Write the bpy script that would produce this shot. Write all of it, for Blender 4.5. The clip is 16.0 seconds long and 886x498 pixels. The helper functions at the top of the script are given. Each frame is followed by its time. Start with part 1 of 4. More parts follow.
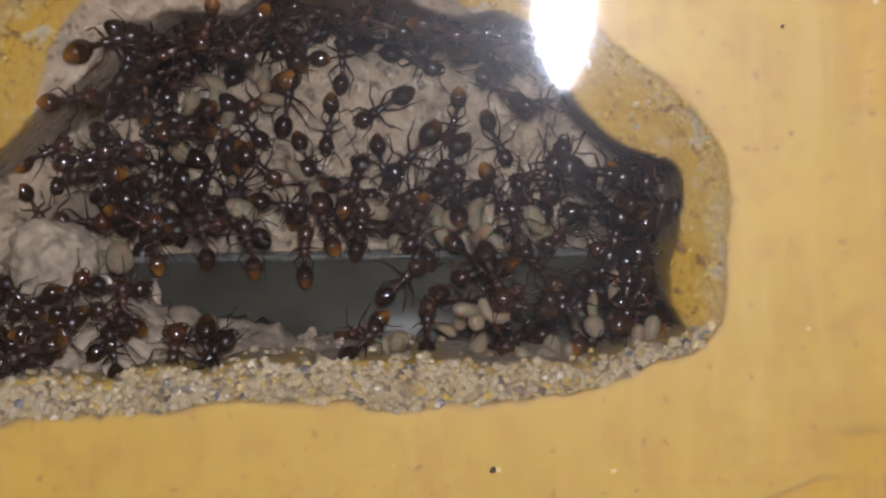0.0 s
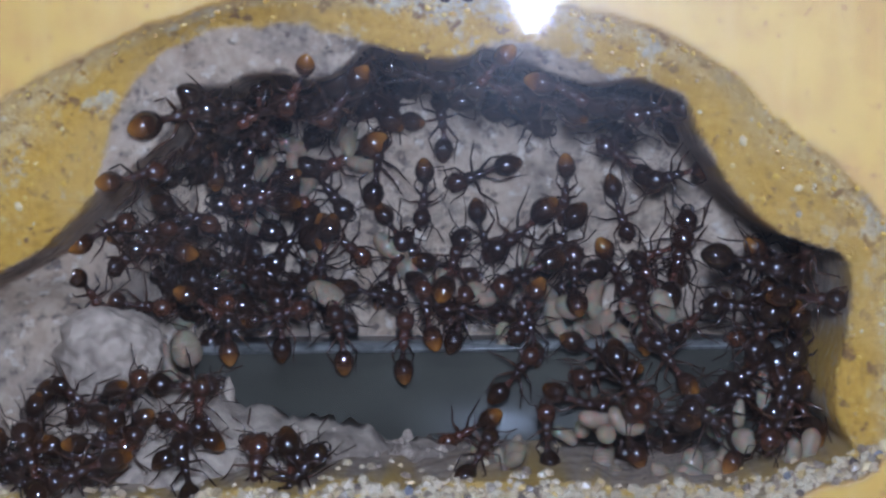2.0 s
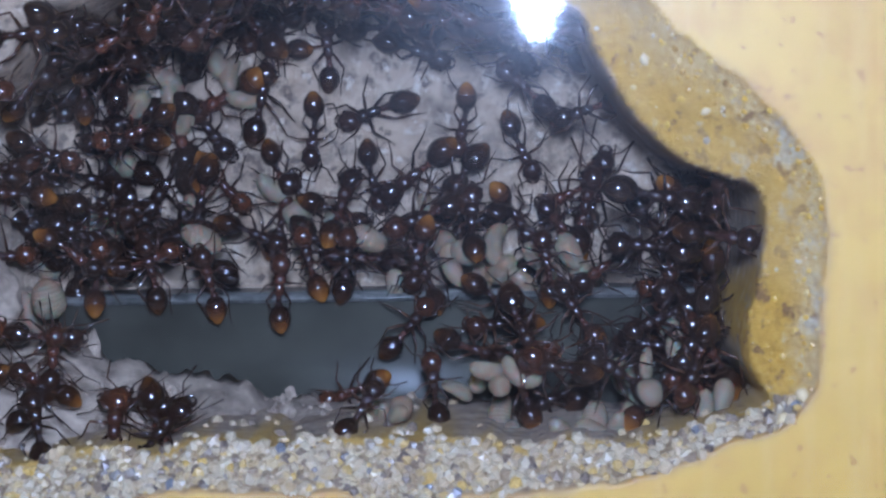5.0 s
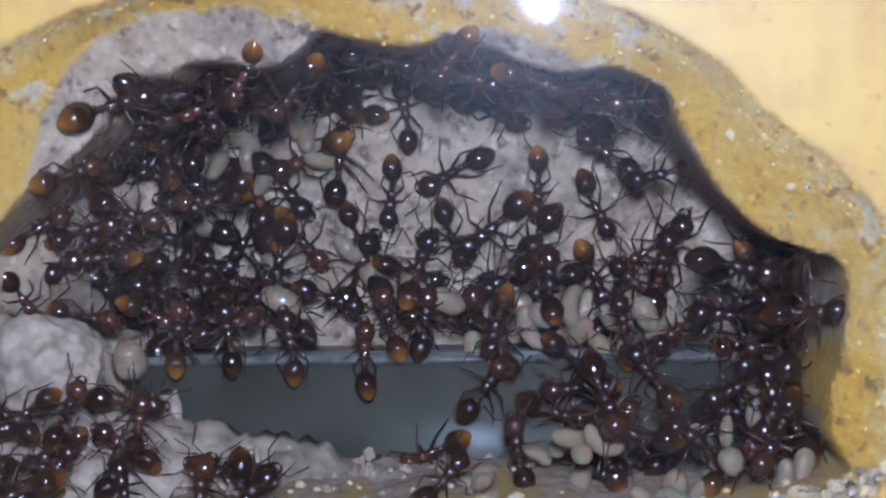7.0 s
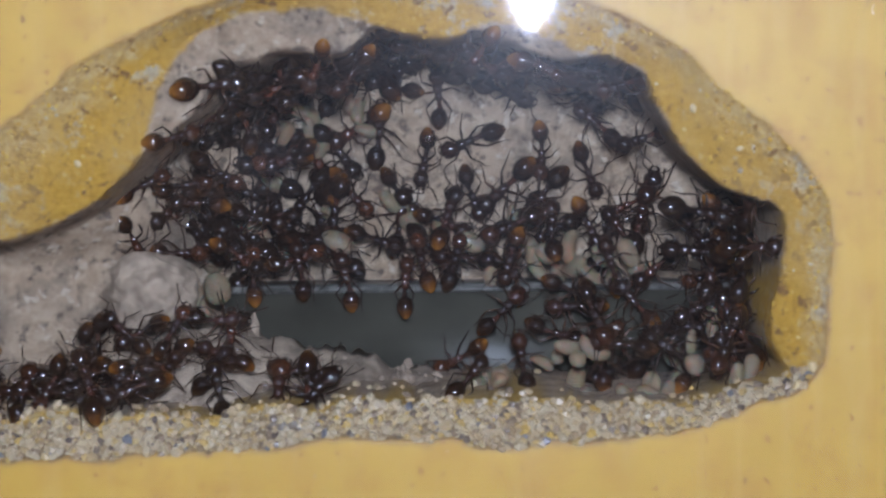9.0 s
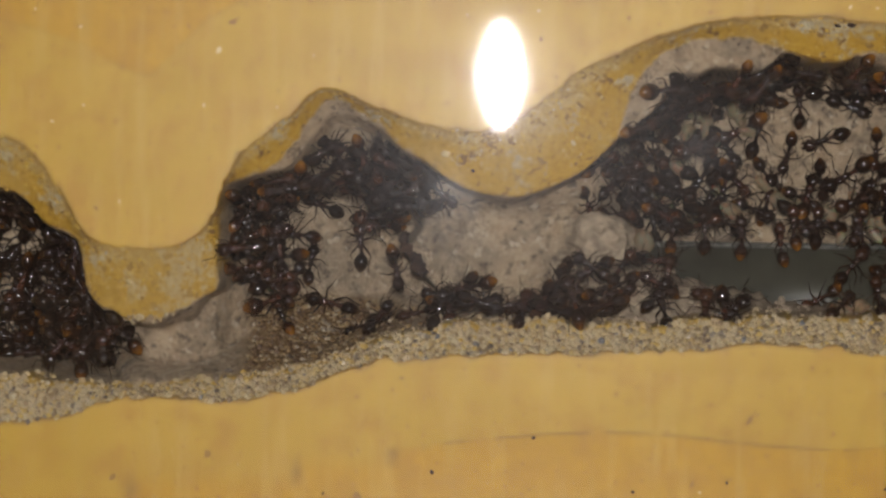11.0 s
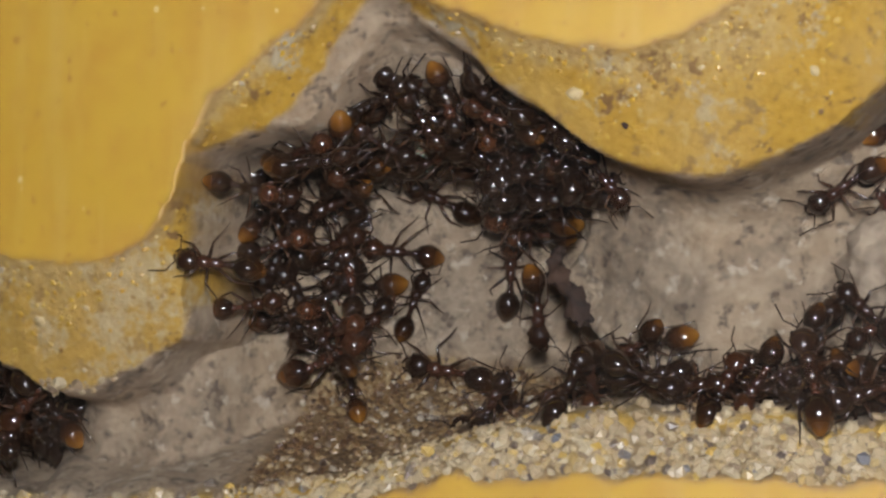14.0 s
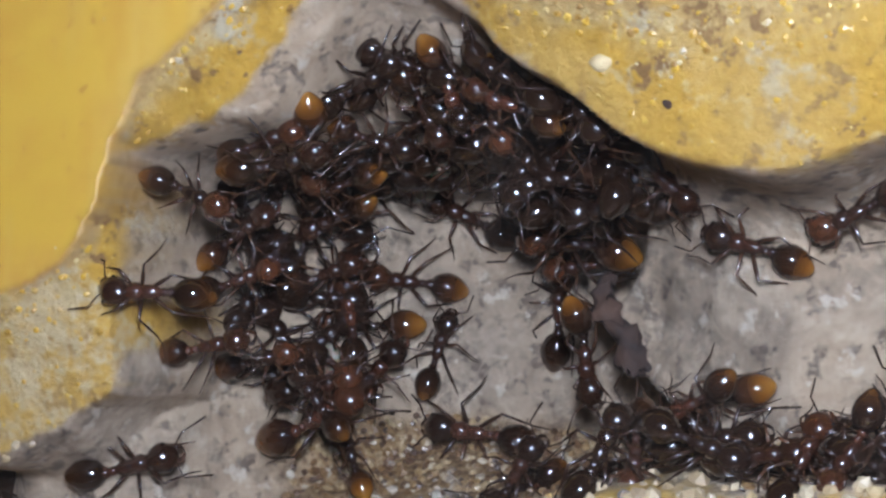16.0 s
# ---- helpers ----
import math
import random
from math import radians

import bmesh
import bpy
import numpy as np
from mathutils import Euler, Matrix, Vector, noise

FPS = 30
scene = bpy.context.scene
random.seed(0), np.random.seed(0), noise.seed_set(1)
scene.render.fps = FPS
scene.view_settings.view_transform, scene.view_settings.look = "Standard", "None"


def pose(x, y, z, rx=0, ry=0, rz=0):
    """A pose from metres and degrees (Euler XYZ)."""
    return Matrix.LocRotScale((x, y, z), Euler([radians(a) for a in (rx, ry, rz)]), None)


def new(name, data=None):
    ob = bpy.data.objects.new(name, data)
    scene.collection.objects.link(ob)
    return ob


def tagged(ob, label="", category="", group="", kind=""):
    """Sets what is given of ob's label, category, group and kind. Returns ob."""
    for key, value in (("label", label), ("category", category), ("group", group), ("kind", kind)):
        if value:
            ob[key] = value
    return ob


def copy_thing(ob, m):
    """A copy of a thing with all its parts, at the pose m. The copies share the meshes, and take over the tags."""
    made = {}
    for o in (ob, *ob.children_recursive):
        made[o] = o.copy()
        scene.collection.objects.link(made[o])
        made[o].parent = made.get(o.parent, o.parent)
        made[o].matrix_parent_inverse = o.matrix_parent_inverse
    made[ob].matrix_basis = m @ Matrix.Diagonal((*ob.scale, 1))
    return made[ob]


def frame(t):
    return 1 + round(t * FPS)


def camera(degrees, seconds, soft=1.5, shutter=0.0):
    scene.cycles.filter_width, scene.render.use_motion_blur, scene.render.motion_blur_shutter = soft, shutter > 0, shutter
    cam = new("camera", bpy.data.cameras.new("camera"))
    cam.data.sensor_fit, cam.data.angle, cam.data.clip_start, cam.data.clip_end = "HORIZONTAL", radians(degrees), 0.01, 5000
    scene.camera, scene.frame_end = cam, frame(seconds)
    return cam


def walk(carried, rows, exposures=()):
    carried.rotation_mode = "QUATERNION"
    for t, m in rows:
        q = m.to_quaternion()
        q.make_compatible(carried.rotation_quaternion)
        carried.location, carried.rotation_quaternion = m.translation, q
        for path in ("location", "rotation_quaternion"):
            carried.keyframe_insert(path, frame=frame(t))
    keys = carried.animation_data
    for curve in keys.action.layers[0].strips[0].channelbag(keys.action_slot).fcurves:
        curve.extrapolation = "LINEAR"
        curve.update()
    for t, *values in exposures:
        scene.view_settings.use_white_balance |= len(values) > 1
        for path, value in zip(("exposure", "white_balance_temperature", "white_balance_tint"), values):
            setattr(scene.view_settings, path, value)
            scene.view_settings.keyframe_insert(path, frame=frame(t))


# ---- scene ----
EXPOSURES = [(0, -0.57, 5600, 20), (1, -0.58, 5550, 20), (1.5, -0.68, 5000, 19), (2.5, -0.72, 4060, 21), (3.5, -0.74, 3950, 21), (4.2, -0.82, 4020, 22), (6.3, -0.57, 4420, 20), (8.2, -0.59, 4480, 20), (10.3, 0.08, 5900, 15), (11.5, -0.05, 6300, 15), (12.1, -0.74, 5850, 14), (12.5, -1.25, 5850, 14), (14, -0.98, 5750, 16), (14.5, -1.16, 5680, 16), (15, -1.24, 5280, 17), (16, -1.2, 4830, 17)]
cam = camera(22, 16.0, soft=2.6)
MM = 0.001
TORCH = (2.0, 21.7, 0.5)  # right, up and back of the lens, in mm
PATH = [  # seconds, eye in mm, tilt, pan, roll in degrees
    (0, 108.94, -218.91, 10.89, -3.01, 2.79, -1.12),
    (0.5, 106.96, -230.92, 19.57, -3.75, 2.46, -1.03),
    (1, 100.92, -247.11, 22.11, -3.63, 1.64, -1.05),
    (1.5, 98.76, -228.54, 21.93, -3.61, 1.63, -0.99),
    (2, 94.12, -187.78, 22.35, -4.27, 2.00, -0.86),
    (2.5, 92.05, -170.77, 20.36, -4.29, 2.12, -0.57),
    (3, 91.97, -171.04, 22.31, -4.17, 2.10, -0.44),
    (3.5, 101.17, -172.30, 21.47, -3.88, 1.97, -0.73),
    (4, 105.88, -173.00, 18.84, -3.76, 2.21, -1.07),
    (4.2, 106.05, -170.51, 13.97, -3.49, 2.18, -1.13),
    (6.3, 95.33, -170.50, 22.27, -4.57, 1.83, -0.85),
    (6.5, 94.83, -172.05, 23.96, -4.48, 1.84, -0.80),
    (7, 97.30, -171.83, 22.03, -4.46, 2.21, -0.91),
    (7.5, 96.35, -170.80, 20.75, -4.51, 2.24, -0.91),
    (8, 96.82, -173.89, 23.67, -4.57, 2.14, -0.81),
    (8.2, 97.22, -172.25, 22.91, -4.62, 2.05, -0.87),
    (10.3, 70.80, -324.40, 17.60, -2.77, 1.47, -0.20),
    (10.5, 58.52, -322.89, 13.45, -2.40, 1.05, 0.24),
    (11, 41.01, -314.91, 10.46, -2.39, 1.24, 0.85),
    (11.5, 41.65, -304.62, 10.32, -2.41, 1.56, 0.87),
    (12, 55.14, -227.87, 9.93, -3.03, 5.15, 0.95),
    (12.5, 55.90, -170.04, 4.87, -2.65, 9.79, 1.41),
    (13, 58.79, -152.00, 7.96, -3.07, 13.46, 1.57),
    (13.5, 68.07, -155.94, 3.50, -1.41, 15.83, 1.55),
    (14, 80.13, -160.45, 0.91, -0.73, 18.99, 1.51),
    (14.5, 83.22, -121.00, -0.19, -0.41, 24.69, 1.60),
    (15, 77.31, -110.06, -1.16, -0.21, 24.76, 1.63),
    (15.5, 77.83, -114.75, -1.76, 0.60, 24.65, 1.41),
    (16, 79.00, -115.54, -1.20, 0.58, 24.74, 1.28),
]


def eye(row):
    t, x, y, z, tilt, pan, roll = row
    return pose(x * MM, y * MM, z * MM, 90 + tilt, 0, pan) @ pose(0, 0, 0, 0, 0, roll)


walk(cam, [(row[0], eye(row)) for row in PATH], EXPOSURES)

# ---- light: a dim even fill added all round, and the torch beside the lens (built with the things) ----
world = bpy.data.worlds.new("world")
scene.world = world
world.use_nodes = True
world.node_tree.nodes["Background"].inputs[0].default_value = (1.0, 0.84, 0.64, 1)
world.node_tree.nodes["Background"].inputs[1].default_value = 0.045
TORCH_POWER = 1950.0


# ---- materials ----
def material(name):
    m = bpy.data.materials.new(name)
    m.use_nodes = True
    m.node_tree.nodes.clear()
    nt = m.node_tree
    out = nt.nodes.new("ShaderNodeOutputMaterial")
    return m, nt, out


def node(nt, kind, **values):
    n = nt.nodes.new(kind)
    for key, value in values.items():
        n.inputs[key.replace("_", " ")].default_value = value
    return n


def noise_tex(nt, scale, detail=4.0, rough=0.6, source="Object"):
    co = nt.nodes.new("ShaderNodeTexCoord")
    n = node(nt, "ShaderNodeTexNoise", Scale=scale, Detail=detail, Roughness=rough)
    nt.links.new(co.outputs[source], n.inputs["Vector"])
    return n.outputs["Fac"]


def ramp(nt, source, stops):
    r = nt.nodes.new("ShaderNodeValToRGB")
    while len(r.color_ramp.elements) < len(stops):
        r.color_ramp.elements.new(0.5)
    for e, (pos, col) in zip(r.color_ramp.elements, stops):
        e.position, e.color = pos, (*col, 1) if len(col) == 3 else (col[0], col[0], col[0], 1)
    nt.links.new(source, r.inputs[0])
    return r.outputs[0]


def mixed(nt, fac, a, b, mode="MIX"):
    m = nt.nodes.new("ShaderNodeMix")
    m.data_type, m.blend_type = "RGBA", mode
    for value, slot in ((fac, 0), (a, 6), (b, 7)):
        if hasattr(value, "links"):
            nt.links.new(value, m.inputs[slot])
        else:
            m.inputs[slot].default_value = value if slot == 0 else (*value, 1)
    return m.outputs[2]


def attribute(nt, name):
    a = nt.nodes.new("ShaderNodeAttribute")
    a.attribute_name = name
    return a.outputs["Fac"]


def bumped(nt, height, strength, distance, into):
    b = node(nt, "ShaderNodeBump", Strength=strength, Distance=distance)
    nt.links.new(height, b.inputs["Height"])
    nt.links.new(b.outputs[0], into.inputs["Normal"])


def principled(nt, out, colour, rough=0.5, **values):
    p = node(nt, "ShaderNodeBsdfPrincipled", Roughness=rough)
    for key, value in values.items():
        p.inputs[key.replace("_", " ")].default_value = value
    if hasattr(colour, "links"):
        nt.links.new(colour, p.inputs["Base Color"])
    else:
        p.inputs["Base Color"].default_value = (*colour, 1)
    nt.links.new(p.outputs[0], out.inputs[0])
    return p


def nest_material():
    """Yellow painted plaster on the face, grainy on the broken rim, bare grey plaster inside, sand along the bottom."""
    m, nt, out = material("nest_plaster")
    fine, mid, big = noise_tex(nt, 1500, 3), noise_tex(nt, 420, 4), noise_tex(nt, 70, 4)
    grain = noise_tex(nt, 3200, 2)
    speck = noise_tex(nt, 330, 2, 0.4)
    # face: strong yellow paint, paler inside the halo line
    deep = ramp(nt, mid, [(0.3, (0.42, 0.222, 0.003)), (0.7, (0.49, 0.272, 0.006))])
    pale = ramp(nt, big, [(0.3, (0.43, 0.255, 0.016)), (0.7, (0.49, 0.298, 0.030))])
    face = mixed(nt, attribute(nt, "halo"), deep, pale)
    face = mixed(nt, ramp(nt, noise_tex(nt, 160, 6, 0.7), [(0.46, (0,)), (0.66, (0.75,))]), face, (0.39, 0.20, 0.020))
    co = nt.nodes.new("ShaderNodeTexCoord")
    drawn = nt.nodes.new("ShaderNodeMapping")
    drawn.inputs["Scale"].default_value = (340, 1, 45)
    nt.links.new(co.outputs["Object"], drawn.inputs[0])
    brush = node(nt, "ShaderNodeTexNoise", Scale=1.0, Detail=5.0, Roughness=0.6)
    nt.links.new(drawn.outputs[0], brush.inputs["Vector"])
    face = mixed(nt, ramp(nt, brush.outputs["Fac"], [(0.50, (0,)), (0.68, (0.45,))]), face, (0.50, 0.32, 0.07))
    face = mixed(nt, ramp(nt, speck, [(0.26, (0.85,)), (0.30, (0,))]), face, (0.26, 0.13, 0.03))
    face = mixed(nt, ramp(nt, noise_tex(nt, 1000, 2, 0.4), [(0.30, (0.75,)), (0.35, (0,))]), face, (0.33, 0.16, 0.025))
    face = mixed(nt, ramp(nt, noise_tex(nt, 520, 2, 0.4), [(0.73, (0,)), (0.76, (0.8,))]), face, (0.62, 0.46, 0.22))
    # rim: the same yellow, crumbly, with pale and grey grains
    rim = ramp(nt, fine, [(0.25, (0.33, 0.18, 0.014)), (0.45, (0.46, 0.265, 0.018)), (0.75, (0.54, 0.33, 0.035))])
    blot = ramp(nt, noise_tex(nt, 190, 6, 0.72), [(0.54, (0,)), (0.63, (0.9,))])
    rim = mixed(nt, ramp(nt, mixed(nt, 0.45, attribute(nt, "inner"), noise_tex(nt, 330, 4, 0.7)), [(0.34, (0.45,)), (0.50, (0,))]), rim, ramp(nt, fine, [(0.3, (0.33, 0.25, 0.15)), (0.55, (0.48, 0.39, 0.24)), (0.75, (0.60, 0.54, 0.40))]))
    rim = mixed(nt, blot, rim, ramp(nt, fine, [(0.3, (0.32, 0.27, 0.20)), (0.7, (0.56, 0.50, 0.38))]))
    sand = ramp(nt, fine, [(0.3, (0.13, 0.09, 0.055)), (0.5, (0.28, 0.20, 0.11)), (0.7, (0.42, 0.33, 0.20))])
    sand = mixed(nt, ramp(nt, attribute(nt, "inner"), [(0.78, (0,)), (0.92, (0.8,))]), sand, (0.47, 0.29, 0.035))
    # pits shaded in the colour, since frontal light flattens the relief
    rim = mixed(nt, ramp(nt, noise_tex(nt, 560, 5, 0.65), [(0.37, (0.9,)), (0.43, (0,))]), rim, (0.19, 0.10, 0.03))
    rim = mixed(nt, ramp(nt, noise_tex(nt, 430, 5, 0.65), [(0.60, (0,)), (0.66, (0.5,))]), rim, (0.60, 0.48, 0.26))
    rim = mixed(nt, ramp(nt, noise_tex(nt, 75, 3, 0.6), [(0.48, (0,)), (0.62, (0.45,))]), rim, (0.50, 0.33, 0.10))
    rim = mixed(nt, attribute(nt, "sand"), rim, sand)
    rim = mixed(nt, 1.0, rim, (0.84, 0.83, 0.76), "MULTIPLY")
    # inside: bare plaster, stained
    bare = ramp(nt, mid, [(0.25, (0.29, 0.205, 0.125)), (0.5, (0.48, 0.37, 0.245)), (0.75, (0.60, 0.475, 0.33))])
    stain = ramp(nt, noise_tex(nt, 150, 8, 0.8), [(0.5, (0,)), (0.70, (1,))])
    bare = mixed(nt, stain, bare, (0.11, 0.085, 0.06))
    patch = ramp(nt, noise_tex(nt, 95, 5, 0.6), [(0.40, (0,)), (0.66, (0.65,))])
    bare = mixed(nt, patch, bare, ramp(nt, fine, [(0.3, (0.20, 0.16, 0.12)), (0.7, (0.44, 0.37, 0.285))]))
    bare = mixed(nt, ramp(nt, noise_tex(nt, 640, 3, 0.6), [(0.57, (0,)), (0.67, (0.8,))]), bare, (0.085, 0.062, 0.045))
    bare = mixed(nt, ramp(nt, noise_tex(nt, 210, 7, 0.75), [(0.50, (0,)), (0.62, (0.7,))]), bare, ramp(nt, fine, [(0.3, (0.45, 0.355, 0.24)), (0.7, (0.62, 0.51, 0.365))]))
    bare = mixed(nt, ramp(nt, noise_tex(nt, 760, 5, 0.65), [(0.36, (0.75,)), (0.43, (0,))]), bare, (0.15, 0.115, 0.085))
    bare = mixed(nt, ramp(nt, noise_tex(nt, 580, 5, 0.65), [(0.58, (0,)), (0.65, (0.8,))]), bare, (0.66, 0.58, 0.46))
    bare = mixed(nt, attribute(nt, "debris"), bare, ramp(nt, fine, [(0.35, (0.10, 0.05, 0.02)), (0.5, (0.25, 0.155, 0.06)), (0.66, (0.42, 0.31, 0.17))]))
    bare = mixed(nt, 1.0, bare, (0.72, 0.685, 0.65), "MULTIPLY")
    col = mixed(nt, attribute(nt, "rim"), face, rim)
    col = mixed(nt, attribute(nt, "cave"), col, bare)
    stained = nt.nodes.new("ShaderNodeMath")
    stained.operation = "MULTIPLY"
    nt.links.new(attribute(nt, "line"), stained.inputs[0])
    stained.inputs[1].default_value = 0.5
    col = mixed(nt, stained.outputs[0], col, (0.17, 0.085, 0.03))
    p = principled(nt, out, col, 0.75)
    rough = nt.nodes.new("ShaderNodeMath")
    rough.operation, rough.use_clamp = "MULTIPLY_ADD", True
    nt.links.new(attribute(nt, "rim"), rough.inputs[0])
    rough.inputs[1].default_value, rough.inputs[2].default_value = 0.3, 0.5
    wet = nt.nodes.new("ShaderNodeMath")
    wet.operation, wet.use_clamp = "SUBTRACT", True
    nt.links.new(rough.outputs[0], wet.inputs[0])
    nt.links.new(mixed(nt, attribute(nt, "rim"), (0, 0, 0), ramp(nt, noise_tex(nt, 700, 3, 0.6), [(0.58, (0,)), (0.70, (0.5,))])), wet.inputs[1])
    nt.links.new(wet.outputs[0], p.inputs["Roughness"])
    amount = nt.nodes.new("ShaderNodeMath")
    amount.operation = "MULTIPLY_ADD"
    nt.links.new(attribute(nt, "rim"), amount.inputs[0])
    amount.inputs[1].default_value, amount.inputs[2].default_value = 0.68, 0.12
    b = node(nt, "ShaderNodeBump", Distance=0.0009)
    nt.links.new(amount.outputs[0], b.inputs["Strength"])
    crumb = noise_tex(nt, 520, 8, 0.78)
    nt.links.new(mixed(nt, 0.6, mixed(nt, 0.5, fine, grain), crumb), b.inputs["Height"])
    nt.links.new(b.outputs[0], p.inputs["Normal"])
    return m


def plain(name, lo, hi, scale, rough=0.6, bump=0.3, **values):
    m, nt, out = material(name)
    n = noise_tex(nt, scale, 4)
    p = principled(nt, out, ramp(nt, n, [(0.3, lo), (0.7, hi)]), rough, **values)
    if bump:
        bumped(nt, n, bump, 0.0003, p)
    return m


def shell_material(name, stops, scale=900, rough=0.22, **values):
    """Glossy insect shell, its shade picked ant by ant, with fine relief."""
    m, nt, out = material(name)
    info = nt.nodes.new("ShaderNodeObjectInfo")
    col = ramp(nt, info.outputs["Random"], stops)
    n = noise_tex(nt, scale, 3)
    col = mixed(nt, ramp(nt, n, [(0.35, (0.55,)), (0.7, (0,))]), col, (0.012, 0.006, 0.003))
    p = principled(nt, out, col, rough, Coat_Weight=0.6, Coat_Roughness=0.05, **values)
    bumped(nt, n, 0.12, 0.0001, p)
    return m


def gaster_material(name="gaster_shell", callow=False):
    """Dark bands over amber, the amber stronger on some ants than on others; callow ants are amber all over."""
    m, nt, out = material(name)
    info = nt.nodes.new("ShaderNodeObjectInfo")
    co = nt.nodes.new("ShaderNodeTexCoord")
    sep = nt.nodes.new("ShaderNodeSeparateXYZ")
    nt.links.new(co.outputs["Object"], sep.inputs[0])
    along = nt.nodes.new("ShaderNodeMapRange")
    for slot, value in ((1, -0.0026), (2, -0.0002), (3, 0.0), (4, 1.0)):
        along.inputs[slot].default_value = value
    nt.links.new(sep.outputs[0], along.inputs[0])
    amber = ramp(nt, along.outputs[0], [(0.0, (0.24, 0.105, 0.012)), (0.20, (0.13, 0.048, 0.006)), (0.5, (0.026, 0.010, 0.004)), (1.0, (0.012, 0.006, 0.003))])
    dark = ramp(nt, along.outputs[0], [(0.0, (0.10, 0.040, 0.006)), (0.22, (0.034, 0.013, 0.004)), (0.5, (0.016, 0.007, 0.0035)), (1.0, (0.010, 0.005, 0.003))])
    col = mixed(nt, ramp(nt, info.outputs["Random"], [(0.6, (0,)), (1.0, (1,))]), dark, amber)
    if callow:
        col = ramp(nt, along.outputs[0], [(0.0, (0.21, 0.092, 0.012)), (0.28, (0.12, 0.046, 0.006)), (0.55, (0.040, 0.015, 0.005)), (1.0, (0.013, 0.006, 0.004))])
    p = principled(nt, out, col, 0.13, Coat_Weight=0.5, Coat_Roughness=0.06)
    bumped(nt, noise_tex(nt, 1400, 3), 0.06, 0.0001, p)
    return m


def larva_material():
    m, nt, out = material("larva_skin")
    n = noise_tex(nt, 500, 3)
    p = principled(nt, out, ramp(nt, n, [(0.3, (0.36, 0.27, 0.17)), (0.7, (0.48, 0.38, 0.26))]), 0.09, Subsurface_Weight=0.3, Subsurface_Scale=0.0009, Transmission_Weight=0.6, IOR=1.33)
    bumped(nt, n, 0.1, 0.0002, p)
    return m


def pane_material():
    """Clear acrylic with a film of dust and smears: see-through, glossy by its Fresnel reflection."""
    m, nt, out = material("acrylic")
    clear = nt.nodes.new("ShaderNodeBsdfTransparent")
    clear.inputs[0].default_value = (0.97, 0.97, 0.96, 1)
    sharp = node(nt, "ShaderNodeBsdfGlossy", Roughness=0.03)
    haze = node(nt, "ShaderNodeBsdfGlossy", Roughness=0.26)
    facing = node(nt, "ShaderNodeLayerWeight", Blend=0.5)
    power = nt.nodes.new("ShaderNodeMath")
    power.operation = "POWER"
    nt.links.new(facing.outputs["Facing"], power.inputs[0])
    power.inputs[1].default_value = 5.0
    fres = nt.nodes.new("ShaderNodeMath")
    fres.operation = "MULTIPLY_ADD"
    nt.links.new(power.outputs[0], fres.inputs[0])
    fres.inputs[1].default_value, fres.inputs[2].default_value = 0.9, 0.05
    smear = ramp(nt, noise_tex(nt, 45, 5, 0.65), [(0.3, (0.025,)), (0.62, (0.055,)), (0.75, (0.17,))])
    gloss = nt.nodes.new("ShaderNodeMixShader")
    nt.links.new(smear, gloss.inputs[0])
    nt.links.new(sharp.outputs[0], gloss.inputs[1])
    nt.links.new(haze.outputs[0], gloss.inputs[2])
    # a thin film of dust, wiped in upright smears
    co = nt.nodes.new("ShaderNodeTexCoord")
    wiped = nt.nodes.new("ShaderNodeMapping")
    wiped.inputs["Scale"].default_value = (190, 1, 38)
    nt.links.new(co.outputs["Object"], wiped.inputs[0])
    streak = node(nt, "ShaderNodeTexNoise", Scale=1.0, Detail=6.0, Roughness=0.65)
    nt.links.new(wiped.outputs[0], streak.inputs["Vector"])
    film = mixed(nt, 1.0, ramp(nt, streak.outputs["Fac"], [(0.42, (0.05,)), (0.72, (1,))]), ramp(nt, noise_tex(nt, 26, 4, 0.6), [(0.42, (0.07,)), (0.66, (0.55,))]), "MULTIPLY")
    amount = nt.nodes.new("ShaderNodeMath")
    amount.operation = "MULTIPLY_ADD"
    nt.links.new(film, amount.inputs[0])
    amount.inputs[1].default_value, amount.inputs[2].default_value = 0.022, 0.0005
    dust = nt.nodes.new("ShaderNodeBsdfDiffuse")
    dust.inputs[0].default_value = (0.80, 0.66, 0.50, 1)
    dusty = nt.nodes.new("ShaderNodeMixShader")
    nt.links.new(amount.outputs[0], dusty.inputs[0])
    nt.links.new(clear.outputs[0], dusty.inputs[1])
    nt.links.new(dust.outputs[0], dusty.inputs[2])
    mix = nt.nodes.new("ShaderNodeMixShader")
    nt.links.new(fres.outputs[0], mix.inputs[0])
    nt.links.new(dusty.outputs[0], mix.inputs[1])
    nt.links.new(gloss.outputs[0], mix.inputs[2])
    nt.links.new(mix.outputs[0], out.inputs[0])
    return m


def clear_material():
    m, nt, out = material("acrylic_inner")
    clear = nt.nodes.new("ShaderNodeBsdfTransparent")
    clear.inputs[0].default_value = (0.96, 0.965, 0.955, 1)
    nt.links.new(clear.outputs[0], out.inputs[0])
    return m


